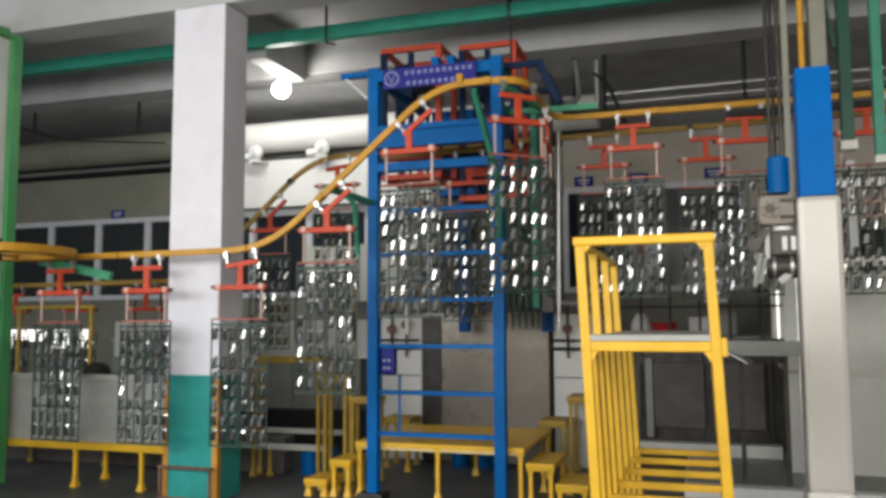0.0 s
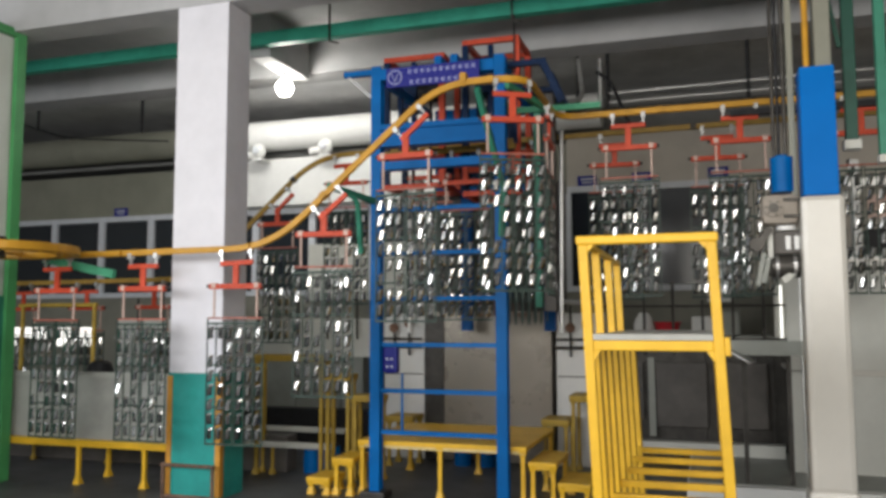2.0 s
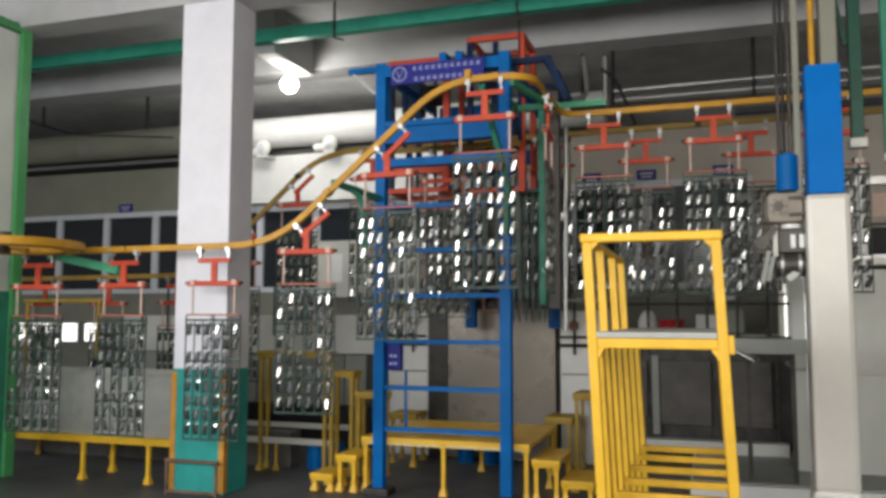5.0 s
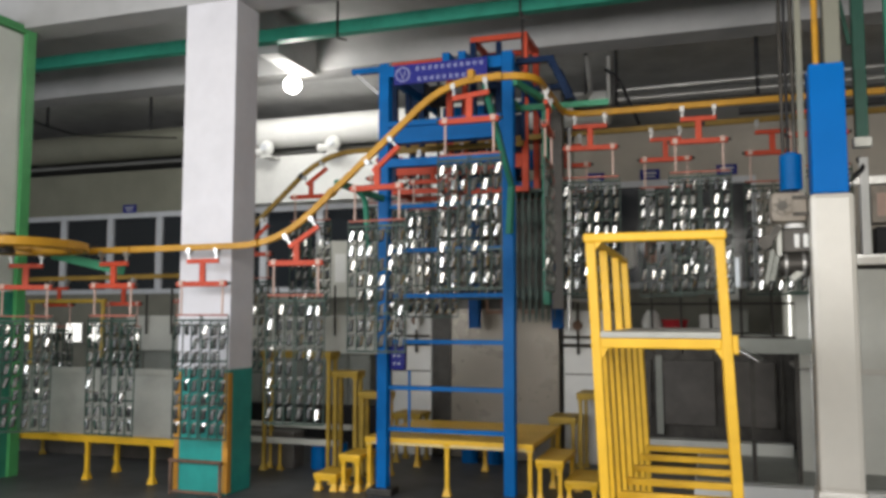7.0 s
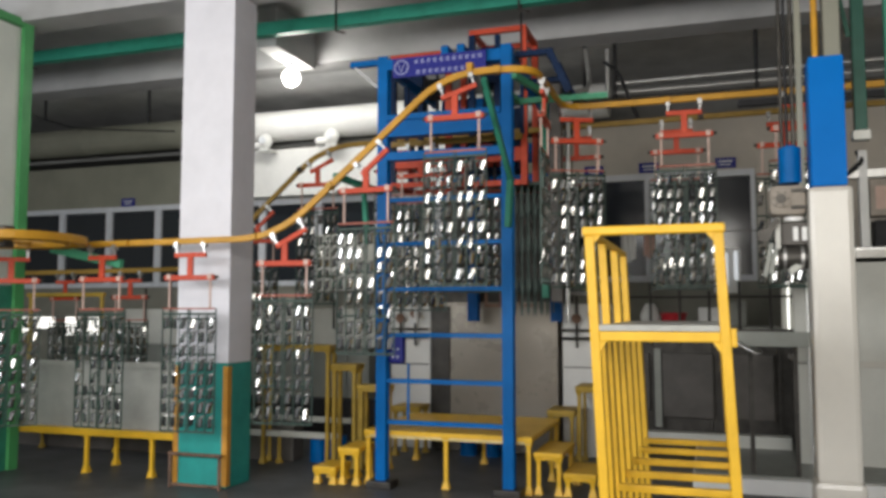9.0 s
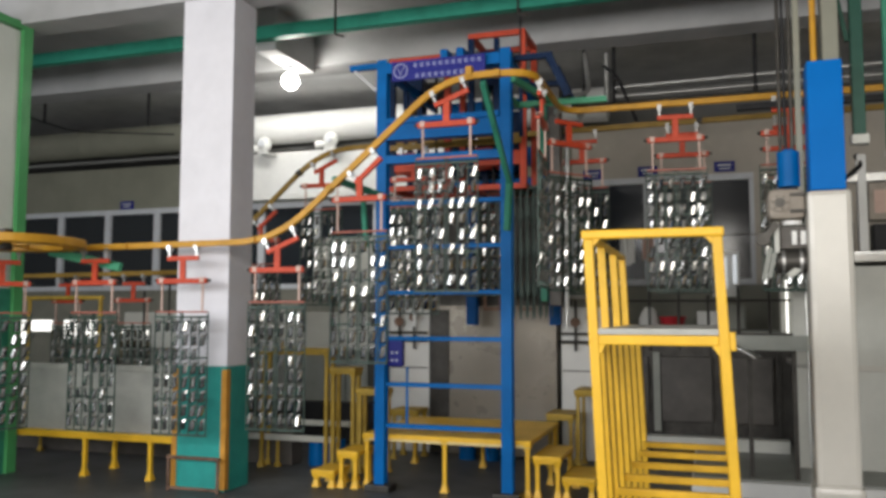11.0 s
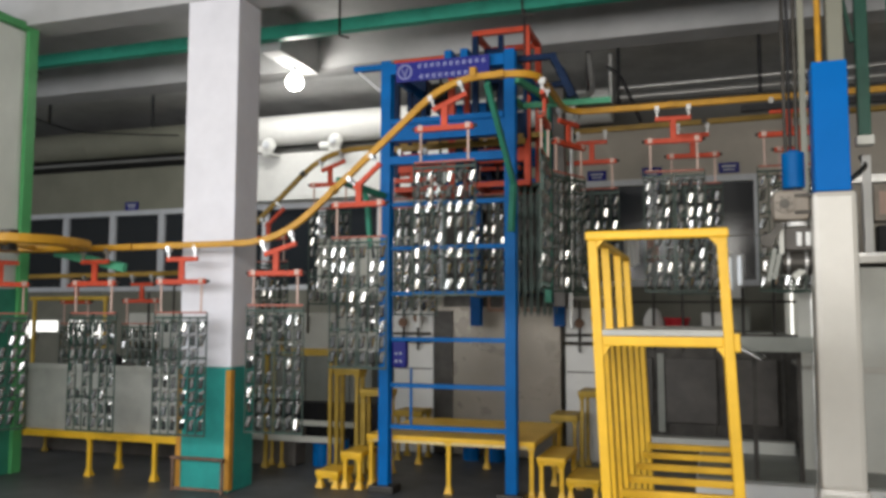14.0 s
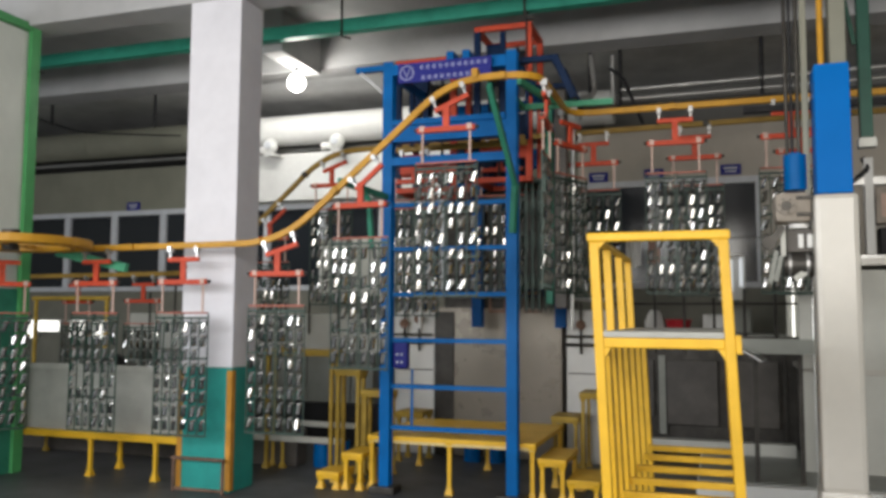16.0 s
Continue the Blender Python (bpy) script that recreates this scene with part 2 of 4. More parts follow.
def enamel_column():
    c = thing("column", (0.79, 6.43, 0), "glossy off-white square column with bright blue upper band", "column", kind="structure")
    part("shaft", boxes((-0.143, 0.151, -0.135, 0.135, 0.55, 2.635), bevel=0.04), GREY_PANEL, c, "glossy off-white enamel")
    part("base", boxes((-0.16, 0.168, -0.152, 0.152, 0, 0.57), bevel=0.04), GREY_PANEL, c)
    part("blue_band", boxes((-0.117, 0.117, -0.122, 0.122, 2.635, 3.575), bevel=0.012), BRIGHT_BLUE, c, "bright blue painted band")
    part("upper_shaft", boxes((0.0, 0.11, -0.06, 0.1, 3.575, ZC), bevel=0.01), PANEL, c, "narrow cream upper shaft")
    part("conduit", drum(bmesh.new(), (-0.055, -0.02, 4.6), 0.022, 2.04, n=12), RAIL, c, "yellow conduit")


enamel_column()

# partition with green edging at the near end
pan = thing("partition", (-7.5, 7.27, 0), "pale ribbed partition panel with green steel edge and green foot", "partition", kind="structure")
part("edge_post", boxes((-0.067, 0.067, -0.067, 0.067, 0, 5.09), bevel=0.006), EDGE_GREEN, pan, "green edge post")
part("top_edge", boxes((-0.067, 0.067, -3.6, -0.067, 5.0, 5.09), bevel=0.006), EDGE_GREEN, pan, "green top edge")
pm = mesh_of("rib_panel", boxes((-0.02, 0.02, -0.29, 0.29, 2.04, 4.99), bevel=0.008), RIB)
pl = mesh_of("foot_panel", boxes((-0.03, 0.03, -0.295, 0.295, 0, 2.035), bevel=0.008), DARK_GREEN)
for k in range(6):
    shared("rib_panel", pm, pan, pose(0, -0.36 - k * 0.6, 0))
    shared("foot_panel", pl, pan, pose(0, -0.36 - k * 0.6, 0))

# ---- ceiling steelwork ----
gb = thing("green_beam", (0, 8.8, 5.27), "long green steel channel hung under the ceiling on rods", "steel beam")
part("channel", boxes((-13, 5, -0.06, 0.06, 0.04, 0.06), (-13, 5, -0.06, 0.06, -0.1, -0.08), (-13, 5, -0.062, -0.045, -0.1, 0.06)), BEAM_GREEN, gb)
for x in (-8.9, -4.25, -2.0, 0.4, 2.6):
    part("hanger_rod", bar(bar(bmesh.new(), (x, -0.07, -0.16), (x, -0.07, 0.32), 0.022), (x, -0.07, -0.16), (x + 0.12, -0.07, -0.2), 0.022), DARK_METAL, gb)


def lamp_fixture():
    la = thing("ceiling_lamp", (-5.33, 9.6, 4.90), "bare glowing round ceiling lamp under a small white socket", "lamp")
    b = bmesh.new()
    bmesh.ops.create_uvsphere(b, u_segments=24, v_segments=16, radius=0.115, matrix=Matrix.Translation((0, 0, -0.03)))
    ob = part("bulb", b, BULB, la, "glowing white bulb", True)
    ob.visible_shadow = False
    part("socket", drum(bmesh.new(), (0, 0, 0.105), 0.05, 0.07), FRAME_WHITE, la)
    part("cord", drum(bmesh.new(), (0, 0, 0.17), 0.015, 0.05), BLACK, la)


lamp_fixture()
# unseen fixture added for the light on the duct
bt = thing("batten_lamp", (-6.4, 10.86, 5.46), "assumed tube lamp batten, unseen behind the ceiling beam, added to light the duct", "lamp")
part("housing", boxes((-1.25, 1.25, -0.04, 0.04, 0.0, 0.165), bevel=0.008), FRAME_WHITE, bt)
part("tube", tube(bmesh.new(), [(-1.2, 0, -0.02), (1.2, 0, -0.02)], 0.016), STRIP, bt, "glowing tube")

# ---- rear enclosure with windows, oven body and duct ----
YB = 13.0
enc = bmesh.new()
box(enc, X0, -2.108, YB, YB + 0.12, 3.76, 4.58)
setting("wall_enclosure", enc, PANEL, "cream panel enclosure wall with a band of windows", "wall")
setting("wall_enclosure_east", boxes((-2.106, X1, YB, YB + 0.12, 3.886, 4.7)), BUFF, "buff panel enclosure wall over the last windows", "wall")
setting("wall_parapet", boxes((X0, X1, YB, YB + 0.12, 0, 2.2)), LOWER, "dull green-grey panelled wall below the windows", "wall")
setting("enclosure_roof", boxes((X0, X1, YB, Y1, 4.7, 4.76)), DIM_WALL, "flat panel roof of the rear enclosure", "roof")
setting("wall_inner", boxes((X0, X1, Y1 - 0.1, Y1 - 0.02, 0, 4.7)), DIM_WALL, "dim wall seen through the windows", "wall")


def window_unit(x, n, h=0.565, top=1.56):
    w = thing("window_%d" % n, (x, YB, 2.2), "pale aluminium framed window with dark glass", "window", kind="structure")
    f = h - 0.065
    part("window_frame", boxes((-h, -f, -0.02, 0.1, 0, top), bevel=0.006), FRAME_WHITE, w)
    part("window_frame", boxes((f, h, -0.02, 0.1, 0, top), bevel=0.006), FRAME_WHITE, w)
    part("window_head", boxes((-f, f, -0.02, 0.1, top - 0.1, top), bevel=0.006), FRAME_WHITE, w)
    part("window_sill", boxes((-f, f, -0.03, 0.1, 0, 0.09), bevel=0.006), FRAME_WHITE, w)
    part("pane", boxes((-f, f, 0.04, 0.05, 0.09, top - 0.1)), GLASS, w, "dark reflecting glass")


for n, x in enumerate([-15.1 + 1.13 * k for k in range(12)]):
    window_unit(x, n + 1)
window_unit(-1.52, 13, 0.585, 1.685)
window_unit(-0.16, 14, 0.77, 1.685)
setting("wall_pier", boxes((0.612, X1, YB - 0.01, YB + 0.12, 2.2, 3.885)), BUFF, "buff panel beside the last window", "wall")
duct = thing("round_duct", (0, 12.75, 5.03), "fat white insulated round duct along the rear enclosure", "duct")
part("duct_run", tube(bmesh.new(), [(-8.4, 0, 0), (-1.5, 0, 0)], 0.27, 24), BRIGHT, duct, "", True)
# left run and its bands take a darker colour for the weaker light there
part("old_duct_run", tube(bmesh.new(), [(X0, 0, 0), (-8.41, 0, 0)], 0.265, 24), PANEL, duct, "left length of the same duct, darkened where little lamp light falls", True)
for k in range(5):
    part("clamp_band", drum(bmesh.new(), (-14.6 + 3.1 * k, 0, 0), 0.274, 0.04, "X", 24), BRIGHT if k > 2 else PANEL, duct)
for x in (-7.4, -6.12):
    f = thing("blower", (x, 12.45, 4.71), "small white snail-shaped blower on the oven roof", "blower")
    b = bmesh.new()
    bmesh.ops.create_uvsphere(b, u_segments=22, v_segments=14, radius=0.14, matrix=Matrix.Diagonal((1.0, 0.6, 0.95, 1)))
    part("housing", b, BRIGHT, f, "", True)
    part("inlet_ring", drum(bmesh.new(), (0, -0.1, 0), 0.06, 0.03, "Y"), FRAME_WHITE, f)
    part("outlet", drum(bmesh.new(), (-0.17, 0, -0.07), 0.075, 0.2, "X", 18, 0.06), BRIGHT, f, "", True)
    part("foot", boxes((-0.1, 0.1, -0.05, 0.285, -0.17, -0.135)), BRIGHT, f, "white bracket to the oven casing")
# lit stretch of the oven wall: the lamp's brightness is put into its white
ov = thing("oven_body", (-6.2, 12.72, 3.78), "sheet-metal oven body under the round duct, whitened for the lamp light on it", "oven")
part("casing", boxes((-2.8, 2.8, 0.02, 0.27, 0.06, 0.84), bevel=0.012), BRIGHT, ov)
part("lip", boxes((-2.8, 2.8, 0.0, 0.27, 0.0, 0.055), bevel=0.008), BRIGHT, ov, "bright lower lip")

for x, z in ((-10.7, 3.84), (-1.78, 3.965), (-0.93, 3.975), (0.2, 3.99)):
    s = thing("door_plate", (x, YB - 0.015, z), "small dark blue plate with pale illegible lines", "sign")
    part("plate", boxes((-0.15, 0.15, -0.008, 0.008, -0.08, 0.08)), SIGN_BLUE, s)
    part("mark", boxes((-0.1, 0.1, -0.013, -0.008, 0.01, 0.035), (-0.08, 0.08, -0.013, -0.008, -0.04, -0.02)), FRAME_WHITE, s)

# ---- conveyor rails ----
YF, YR = 6.8, 9.1
ZT = 3.83
# the front line leaves the hump, turns back beside the tower and goes on level behind the access stand
FRONT = round_off([(3.4, 8.26, ZT), (-1.43, 8.26, ZT), (-1.43, YF, 3.84), (-2.22, YF, 3.86), (-3.9, YF, 2.44), (-7.12, YF, 2.42), (-7.12, 1.0, 2.42)], 0.42, 8, (0.27, 0.27, 0.42, 0.42, 0.70))
REAR = round_off([(-9.5, YR, 2.28), (-6.27, YR, 2.3), (-4.6, YR, 3.79), (3.4, YR, 3.86)], 0.45, 8)


def rail(name, pts, label, m=RAIL):
    r = thing(name, (0, 0, 0), label, "conveyor rail")
    part("track", tube(bmesh.new(), pts, 0, squash=(0.02, 0.03)), m, r)
    return r


fr = rail("conveyor_rail", FRONT, "yellow overhead conveyor rail climbing over a hump")
rr = rail("conveyor_rail", REAR, "duller yellow return conveyor rail behind the front one", DULL_RAIL)
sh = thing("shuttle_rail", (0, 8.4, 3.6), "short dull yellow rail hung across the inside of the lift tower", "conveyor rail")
part("track", tube(bmesh.new(), [(-3.55, 0, 0), (-1.9, 0, 0)], 0, squash=(0.02, 0.03)), DULL_RAIL, sh)
for x in (-3.206, -1.897):
    part("drop_bar", boxes((x - 0.02, x + 0.02, -0.02, 0.02, 0.03, 0.68)), DEEP_BLUE, sh, "dark drop bar from the side beam")
part("clamp", boxes((-2.03, -1.97, YF - 0.04, YF + 0.04, 3.84, 3.93), bevel=0.01), RAIL, fr)
part("dark_joint", boxes((0.25, 1.6, 8.2, 8.27, 3.70, 3.765), bevel=0.01), BLACK, fr, "black joint sleeve")

wh = thing("turn_wheel", (-6.42, 6.08, 2.43), "yellow horizontal turning wheel of the conveyor", "wheel")
for rad, tk in ((0.70, 0.028), (0.55, 0.018)):
    ring = [(rad * math.cos(a * math.tau / 48), rad * math.sin(a * math.tau / 48), 0) for a in range(49)]
    part("rim", tube(bmesh.new(), ring, 0, squash=(tk, 0.04)), RAIL, wh)
for k in range(4):
    a = k * math.pi / 2 + 0.4
    part("spoke", bar(bmesh.new(), (0.06 * math.cos(a), 0.06 * math.sin(a), 0), (0.53 * math.cos(a), 0.53 * math.sin(a), 0), 0.04), RAIL, wh)
part("hub", drum(bmesh.new(), (0, 0, 0.03), 0.08, 0.2), DARK_METAL, wh)
part("arm", bar(bmesh.new(), (-0.24, 0.84, -0.02), (0.66, 0.84, -0.2), 0.05, 0.085), GREEN, wh, "green support arm")

for r, line, marks in ((fr, FRONT, (0.9, -0.4, -1.75, -3.35, -4.14, -5.6)), (rr, REAR, (1.2, -0.1, -1.6, -3.9, -4.9, -6.6))):
    for x in marks:
        k = min(range(len(line) - 1), key=lambda i: abs((line[i].x + line[i + 1].x) / 2 - x) + (0 if min(line[i].x, line[i + 1].x) <= x <= max(line[i].x, line[i + 1].x) else 9))
        a, b = line[k], line[k + 1]
        p, d = a.lerp(b, (x - a.x) / (b.x - a.x)), (b - a).normalized()
        part("splice", bar(bmesh.new(), p - d * 0.03, p + d * 0.03, 0.085, 0.055), DARK_METAL if r is rr else RAIL, r)

# brackets that hold the front rail to the tower
for name, pts, m in (
    ("rail_bracket", [(-1.886, YF + 0.03, 3.79), (-1.853, 7.66, 3.03), (-1.88, 7.67, 2.56)], DARK_GREEN),
    ("rail_bracket", [(-1.70, 7.19, 3.905), (-1.53, 8.06, 3.905)], GREEN),
    ("rail_bracket", [(-1.88, 7.78, 3.905), (-1.88, 8.13, 3.905), (-0.97, 8.16, 3.905)], GREEN),
    ("rail_bracket", [(-3.32, YF + 0.03, 3.0), (-3.21, 7.69, 2.965)], DARK_GREEN),
    ("rail_bracket", round_off([(-3.335, 7.05, 3.0), (-3.2, 7.22, 2.93), (-3.185, 7.28, 2.4)], 0.1, 4), DARK_GREEN),
):
    b = bmesh.new()
    for p, q in zip(pts, pts[1:]):
        bar(b, p, q, 0.045, 0.03 if len(pts) > 3 else 0.058)
    tagged(part(name, b, m), "green angle-iron bracket between rail and tower", "bracket")


# ---- blue lift tower ----
def h_post(x, y, z0, z1, w=0.075, t=0.013):
    """An upright H section."""
    prof = [(-w, -w), (w, -w), (w, t - w), (t, t - w), (t, w - t), (w, w - t), (w, w), (-w, w), (-w, w - t), (-t, w - t), (-t, t - w), (-w, t - w)]
    b = bmesh.new()
    lo = [b.verts.new((x + i, y + j, z0)) for i, j in prof]
    hi = [b.verts.new((x + i, y + j, z1)) for i, j in prof]
    for k in range(12):
        b.faces.new((lo[k], lo[(k + 1) % 12], hi[(k + 1) % 12], hi[k]))
    b.faces.new(lo[::-1])
    b.faces.new(hi)
    return b


def open_box(w, d, h, t=0.03):
    """A tank shell without a lid."""
    b = bmesh.new()
    ring = lambda a, c, z: [b.verts.new(p) for p in ((-a, -c, z), (a, -c, z), (a, c, z), (-a, c, z))]
    r = [ring(w, d, 0), ring(w, d, h), ring(w - t, d - t, h), ring(w - t, d - t, t)]
    for p, q in zip(r, r[1:]):
        for k in range(4):
            b.faces.new((p[k], p[(k + 1) % 4], q[(k + 1) % 4], q[k]))
    b.faces.new(r[0][::-1])
    b.faces.new(r[3])
    return b


SIZE = 0.9556


def tower():
    t = thing("lift_tower", Matrix.LocRotScale((-2.58, 7.74, 0.078), None, (SIZE, SIZE, SIZE)), "tall blue steel lift tower with cross rungs and a banner", "lift tower")
    xl, xr, yb = -0.655, 0.715, 1.85
    for x in (xl, xr):
        part("post", h_post(x, 0.0, -0.03, 4.5, 0.056, 0.011), BLUE, t)
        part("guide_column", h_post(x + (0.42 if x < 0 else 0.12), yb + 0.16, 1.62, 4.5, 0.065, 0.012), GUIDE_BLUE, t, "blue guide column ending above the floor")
        part("foot_block", boxes((x - 0.14, x + 0.14, -0.13, 0.1, -0.081, -0.01), bevel=0.01), DARK_METAL, t, "dark foot block")
    for z in (0.592, 1.02, 1.5, 1.98, 2.46, 2.93):
        part("rung", boxes((xl + 0.057, xr - 0.057, -0.03, 0.03, z - 0.022, z + 0.022), bevel=0.004), BLUE, t)
    for z, h in ((3.72, 0.115), (3.40, 0.045), (4.4, 0.06)):
        part("beam", boxes((xl + 0.057, xr - 0.057, -0.06, 0.06, z - h, z + h), bevel=0.005), BLUE, t)
        part("beam", boxes((xl + 0.057, xr - 0.057, yb - 0.06, yb + 0.06, z - h, z + h), bevel=0.005), BLUE, t)
    for x in (xl, xr):
        part("side_beam", boxes((x - 0.03, x + 0.03, 0.057, yb - 0.057, 4.35, 4.45), bevel=0.005), BLUE, t)
    part("flange", boxes((xl + 0.057, xr - 0.057, -0.1, -0.06, 3.78, 3.84), bevel=0.004), BLUE, t)
    part("flange", boxes((xl + 0.057, xr - 0.057, -0.1, -0.06, 3.60, 3.64), bevel=0.004), BLUE, t)
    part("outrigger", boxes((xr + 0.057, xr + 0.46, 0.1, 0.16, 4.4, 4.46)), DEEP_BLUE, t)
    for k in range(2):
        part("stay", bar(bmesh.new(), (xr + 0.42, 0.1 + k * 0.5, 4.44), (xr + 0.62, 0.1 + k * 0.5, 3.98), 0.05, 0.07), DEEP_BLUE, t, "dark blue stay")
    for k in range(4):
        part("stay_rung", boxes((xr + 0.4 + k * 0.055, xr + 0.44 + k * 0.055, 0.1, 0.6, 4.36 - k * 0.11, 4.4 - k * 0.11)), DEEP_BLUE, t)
    part("outrigger", boxes((-1.05, xl - 0.057, -0.03, 0.03, 4.42, 4.48)), BLUE, t)
    part("brace", bar(bmesh.new(), (-1.0, 0, 4.42), (xl - 0.08, 0, 4.18), 0.03), STEEL, t, "bare steel brace")
    for x in (-0.05, 0.13):
        part("pulley_block", boxes((x, x + 0.09, 0.1, 0.3, 4.47, 4.61), bevel=0.02), BLUE, t)
    part("top_brace", bar(bmesh.new(), (xr, 0.1, 4.45), (xr + 0.02, yb, 4.2), 0.05), BLUE, t)
    part("guide_mast", boxes((xr + 0.27, xr + 0.4, 0.85, 1.0, 1.85, 4.3), bevel=0.01), CLAD, t, "dark guide mast")
    part("guide_mast", boxes((xr + 0.12, xr + 0.2, 1.1, 1.2, 1.9, 4.3), bevel=0.01), DARK_GREEN, t, "dark green guide mast")
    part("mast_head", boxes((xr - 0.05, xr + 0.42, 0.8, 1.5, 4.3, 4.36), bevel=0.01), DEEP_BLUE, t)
    # filler block, added only to darken the tower's upper interior
    part("drive_box", boxes((-0.5, 0.45, 1.77, 2.1, 3.5, 4.3), bevel=0.03), DEEP_BLUE, t, "dark filler box added to darken the rear of the tower")
    part("shelf_plate", boxes((xl + 0.08, xr - 0.08, 0.08, 0.3, 3.83, 3.86), bevel=0.004), BLUE, t)
    part("cable_box", boxes((xl + 0.057, xl + 0.23, 0.0, 0.1, 1.2, 1.5), bevel=0.03), SIGN_BLUE, t, "dark blue control box")
    part("conduit", tube(bmesh.new(), [(xl + 0.27, 0.05, 1.2), (xl + 0.27, 0.05, 0.56)], 0.014), BLUE, t)
    for i in range(2):
        for j in range(2):
            part("button", drum(bmesh.new(), (xl + 0.12 + i * 0.05, -0.004, 1.27 + j * 0.08), 0.012, 0.012, "Y", 10), FRAME_WHITE, t, "pale push button")
    for x in (-0.02, 0.42):
        part("catch_frame", boxes((x, x + 0.22, yb - 0.1, yb - 0.06, 1.8, 1.84), (x, x + 0.03, yb - 0.1, yb - 0.06, 1.84, 2.02), (x + 0.19, x + 0.22, yb - 0.1, yb - 0.06, 1.84, 2.02), (x, x + 0.22, yb - 0.1, yb - 0.06, 2.02, 2.06)), RUST, t, "small orange-brown catch frame")
    part("lower_tie", boxes((xl + 0.3, xr + 0.12, yb + 0.02, yb + 0.08, 2.0, 2.1)), DEEP_BLUE, t)
    bn = thing("banner", Matrix.LocRotScale((-2.561, 7.635, 4.22), None, (SIZE, SIZE, SIZE)), "deep blue banner with a round emblem and two illegible lines", "banner")
    part("board", boxes((-0.53, 0.5, -0.01, 0.01, -0.105, 0.105)), SIGN_BLUE, bn)
    ring = [(-0.43 + 0.075 * math.cos(a * math.tau / 20), -0.014, 0.075 * math.sin(a * math.tau / 20)) for a in range(21)]
    part("emblem_mark", bar(bar(bmesh.new(), (-0.43, -0.014, -0.05), (-0.465, -0.014, 0.04), 0.02, 0.008), (-0.43, -0.014, -0.05), (-0.395, -0.014, 0.04), 0.02, 0.008), LETTER, bn)
    part("emblem", tube(bmesh.new(), ring, 0.009, 6), LETTER, bn)
    lm = mesh_of("letter_bar", boxes((0, 0.012, -0.014, -0.0105, 0, 0.04), (0.014, 0.038, -0.014, -0.0105, 0.028, 0.04), (0.018, 0.036, -0.014, -0.0105, 0.0, 0.014)), LETTER)
    for k in range(11):
        shared("letter_bar", lm, bn, pose(-0.28 + k * 0.07, 0, 0.03))
        if k < 9:
            shared("letter_bar", lm, bn, pose(-0.26 + k * 0.07, 0, -0.085))
    return t


tower()


def lift_frame(x, y, z, w, d, h, label):
    c = thing("lift_carriage", (x, y, z), label, "lift carriage")
    for sx in (-w / 2, w / 2):
        for sy in (-d / 2, d / 2):
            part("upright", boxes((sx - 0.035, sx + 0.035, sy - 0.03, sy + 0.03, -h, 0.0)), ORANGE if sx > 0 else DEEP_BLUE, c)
        part("side_bar", boxes((sx - 0.032, sx + 0.032, -d / 2 - 0.03, d / 2 + 0.03, 0.0, 0.06), bevel=0.006), ORANGE, c)
        part("side_bar", boxes((sx - 0.032, sx + 0.032, -d / 2 - 0.03, d / 2 + 0.03, -h - 0.06, -h), bevel=0.006), ORANGE, c)
    for sy in (-d / 2, d / 2):
        part("cross_bar", boxes((-w / 2 + 0.033, w / 2 - 0.033, sy - 0.03, sy + 0.03, 0.0, 0.06), bevel=0.006), ORANGE, c)
        part("cross_bar", boxes((-w / 2 + 0.033, w / 2 - 0.033, sy - 0.03, sy + 0.03, -h - 0.06, -h), bevel=0.006), ORANGE, c)
    part("motor", drum(bmesh.new(), (0.05, 0, -0.3), 0.13, w * 0.55, "X"), BLACK, c, "dark drive motor", True)
    part("gear_case", boxes((-w * 0.4, -w * 0.1, -0.16, 0.16, -0.52, -0.1), bevel=0.02), DEEP_BLUE, c, "dark blue gear case")
    part("fork_plate", boxes((-w / 2 + 0.036, w / 2 - 0.036, -d / 2 - 0.03, -d / 2 + 0.03, -h * 0.78 - 0.16, -h * 0.78), bevel=0.01), ORANGE, c)
    for x in (-0.12, 0.1):
        part("chain", boxes((x - 0.012, x + 0.012, -0.02, 0.02, -h, -0.12)), BLACK, c, "dark lifting chain")
    part("mid_upright", boxes((-0.03, 0.03, -d / 2 - 0.025, -d / 2 + 0.025, -h * 0.78, -0.02)), DEEP_BLUE, c)
    return c


LIFT_A = lift_frame(-3.18, 9.08, 4.77, 0.68, 0.6, 1.45, "orange steel lift carriage that sinks into the tower")
ROD = mesh_of("rack_rod", boxes((-0.006, 0.006, -0.006, 0.006, -1.45, 0.0), (-0.02, 0.02, -0.012, 0.012, -0.35, -0.22), (-0.018, 0.018, -0.012, 0.012, -0.75, -0.6), (-0.02, 0.02, -0.012, 0.012, -1.2, -1.05)), RACK)
LIFT_B = lift_frame(-2.26, 9.08, 4.88, 0.6, 0.6, 1.68, "orange steel lift carriage beside the first one")
for i in range(7):
    for j in range(3):
        shared("rack_rod", ROD, LIFT_B, pose(0.02 + i * 0.075 + 0.02 * j, -0.2 + j * 0.2, -1.70 - 0.03 * (i % 2)))
part("rack_head", boxes((-0.02, 0.56, -0.24, 0.26, -1.74, -1.70), bevel=0.006), RACK, LIFT_B, "dark green head of a lifted rack bundle")

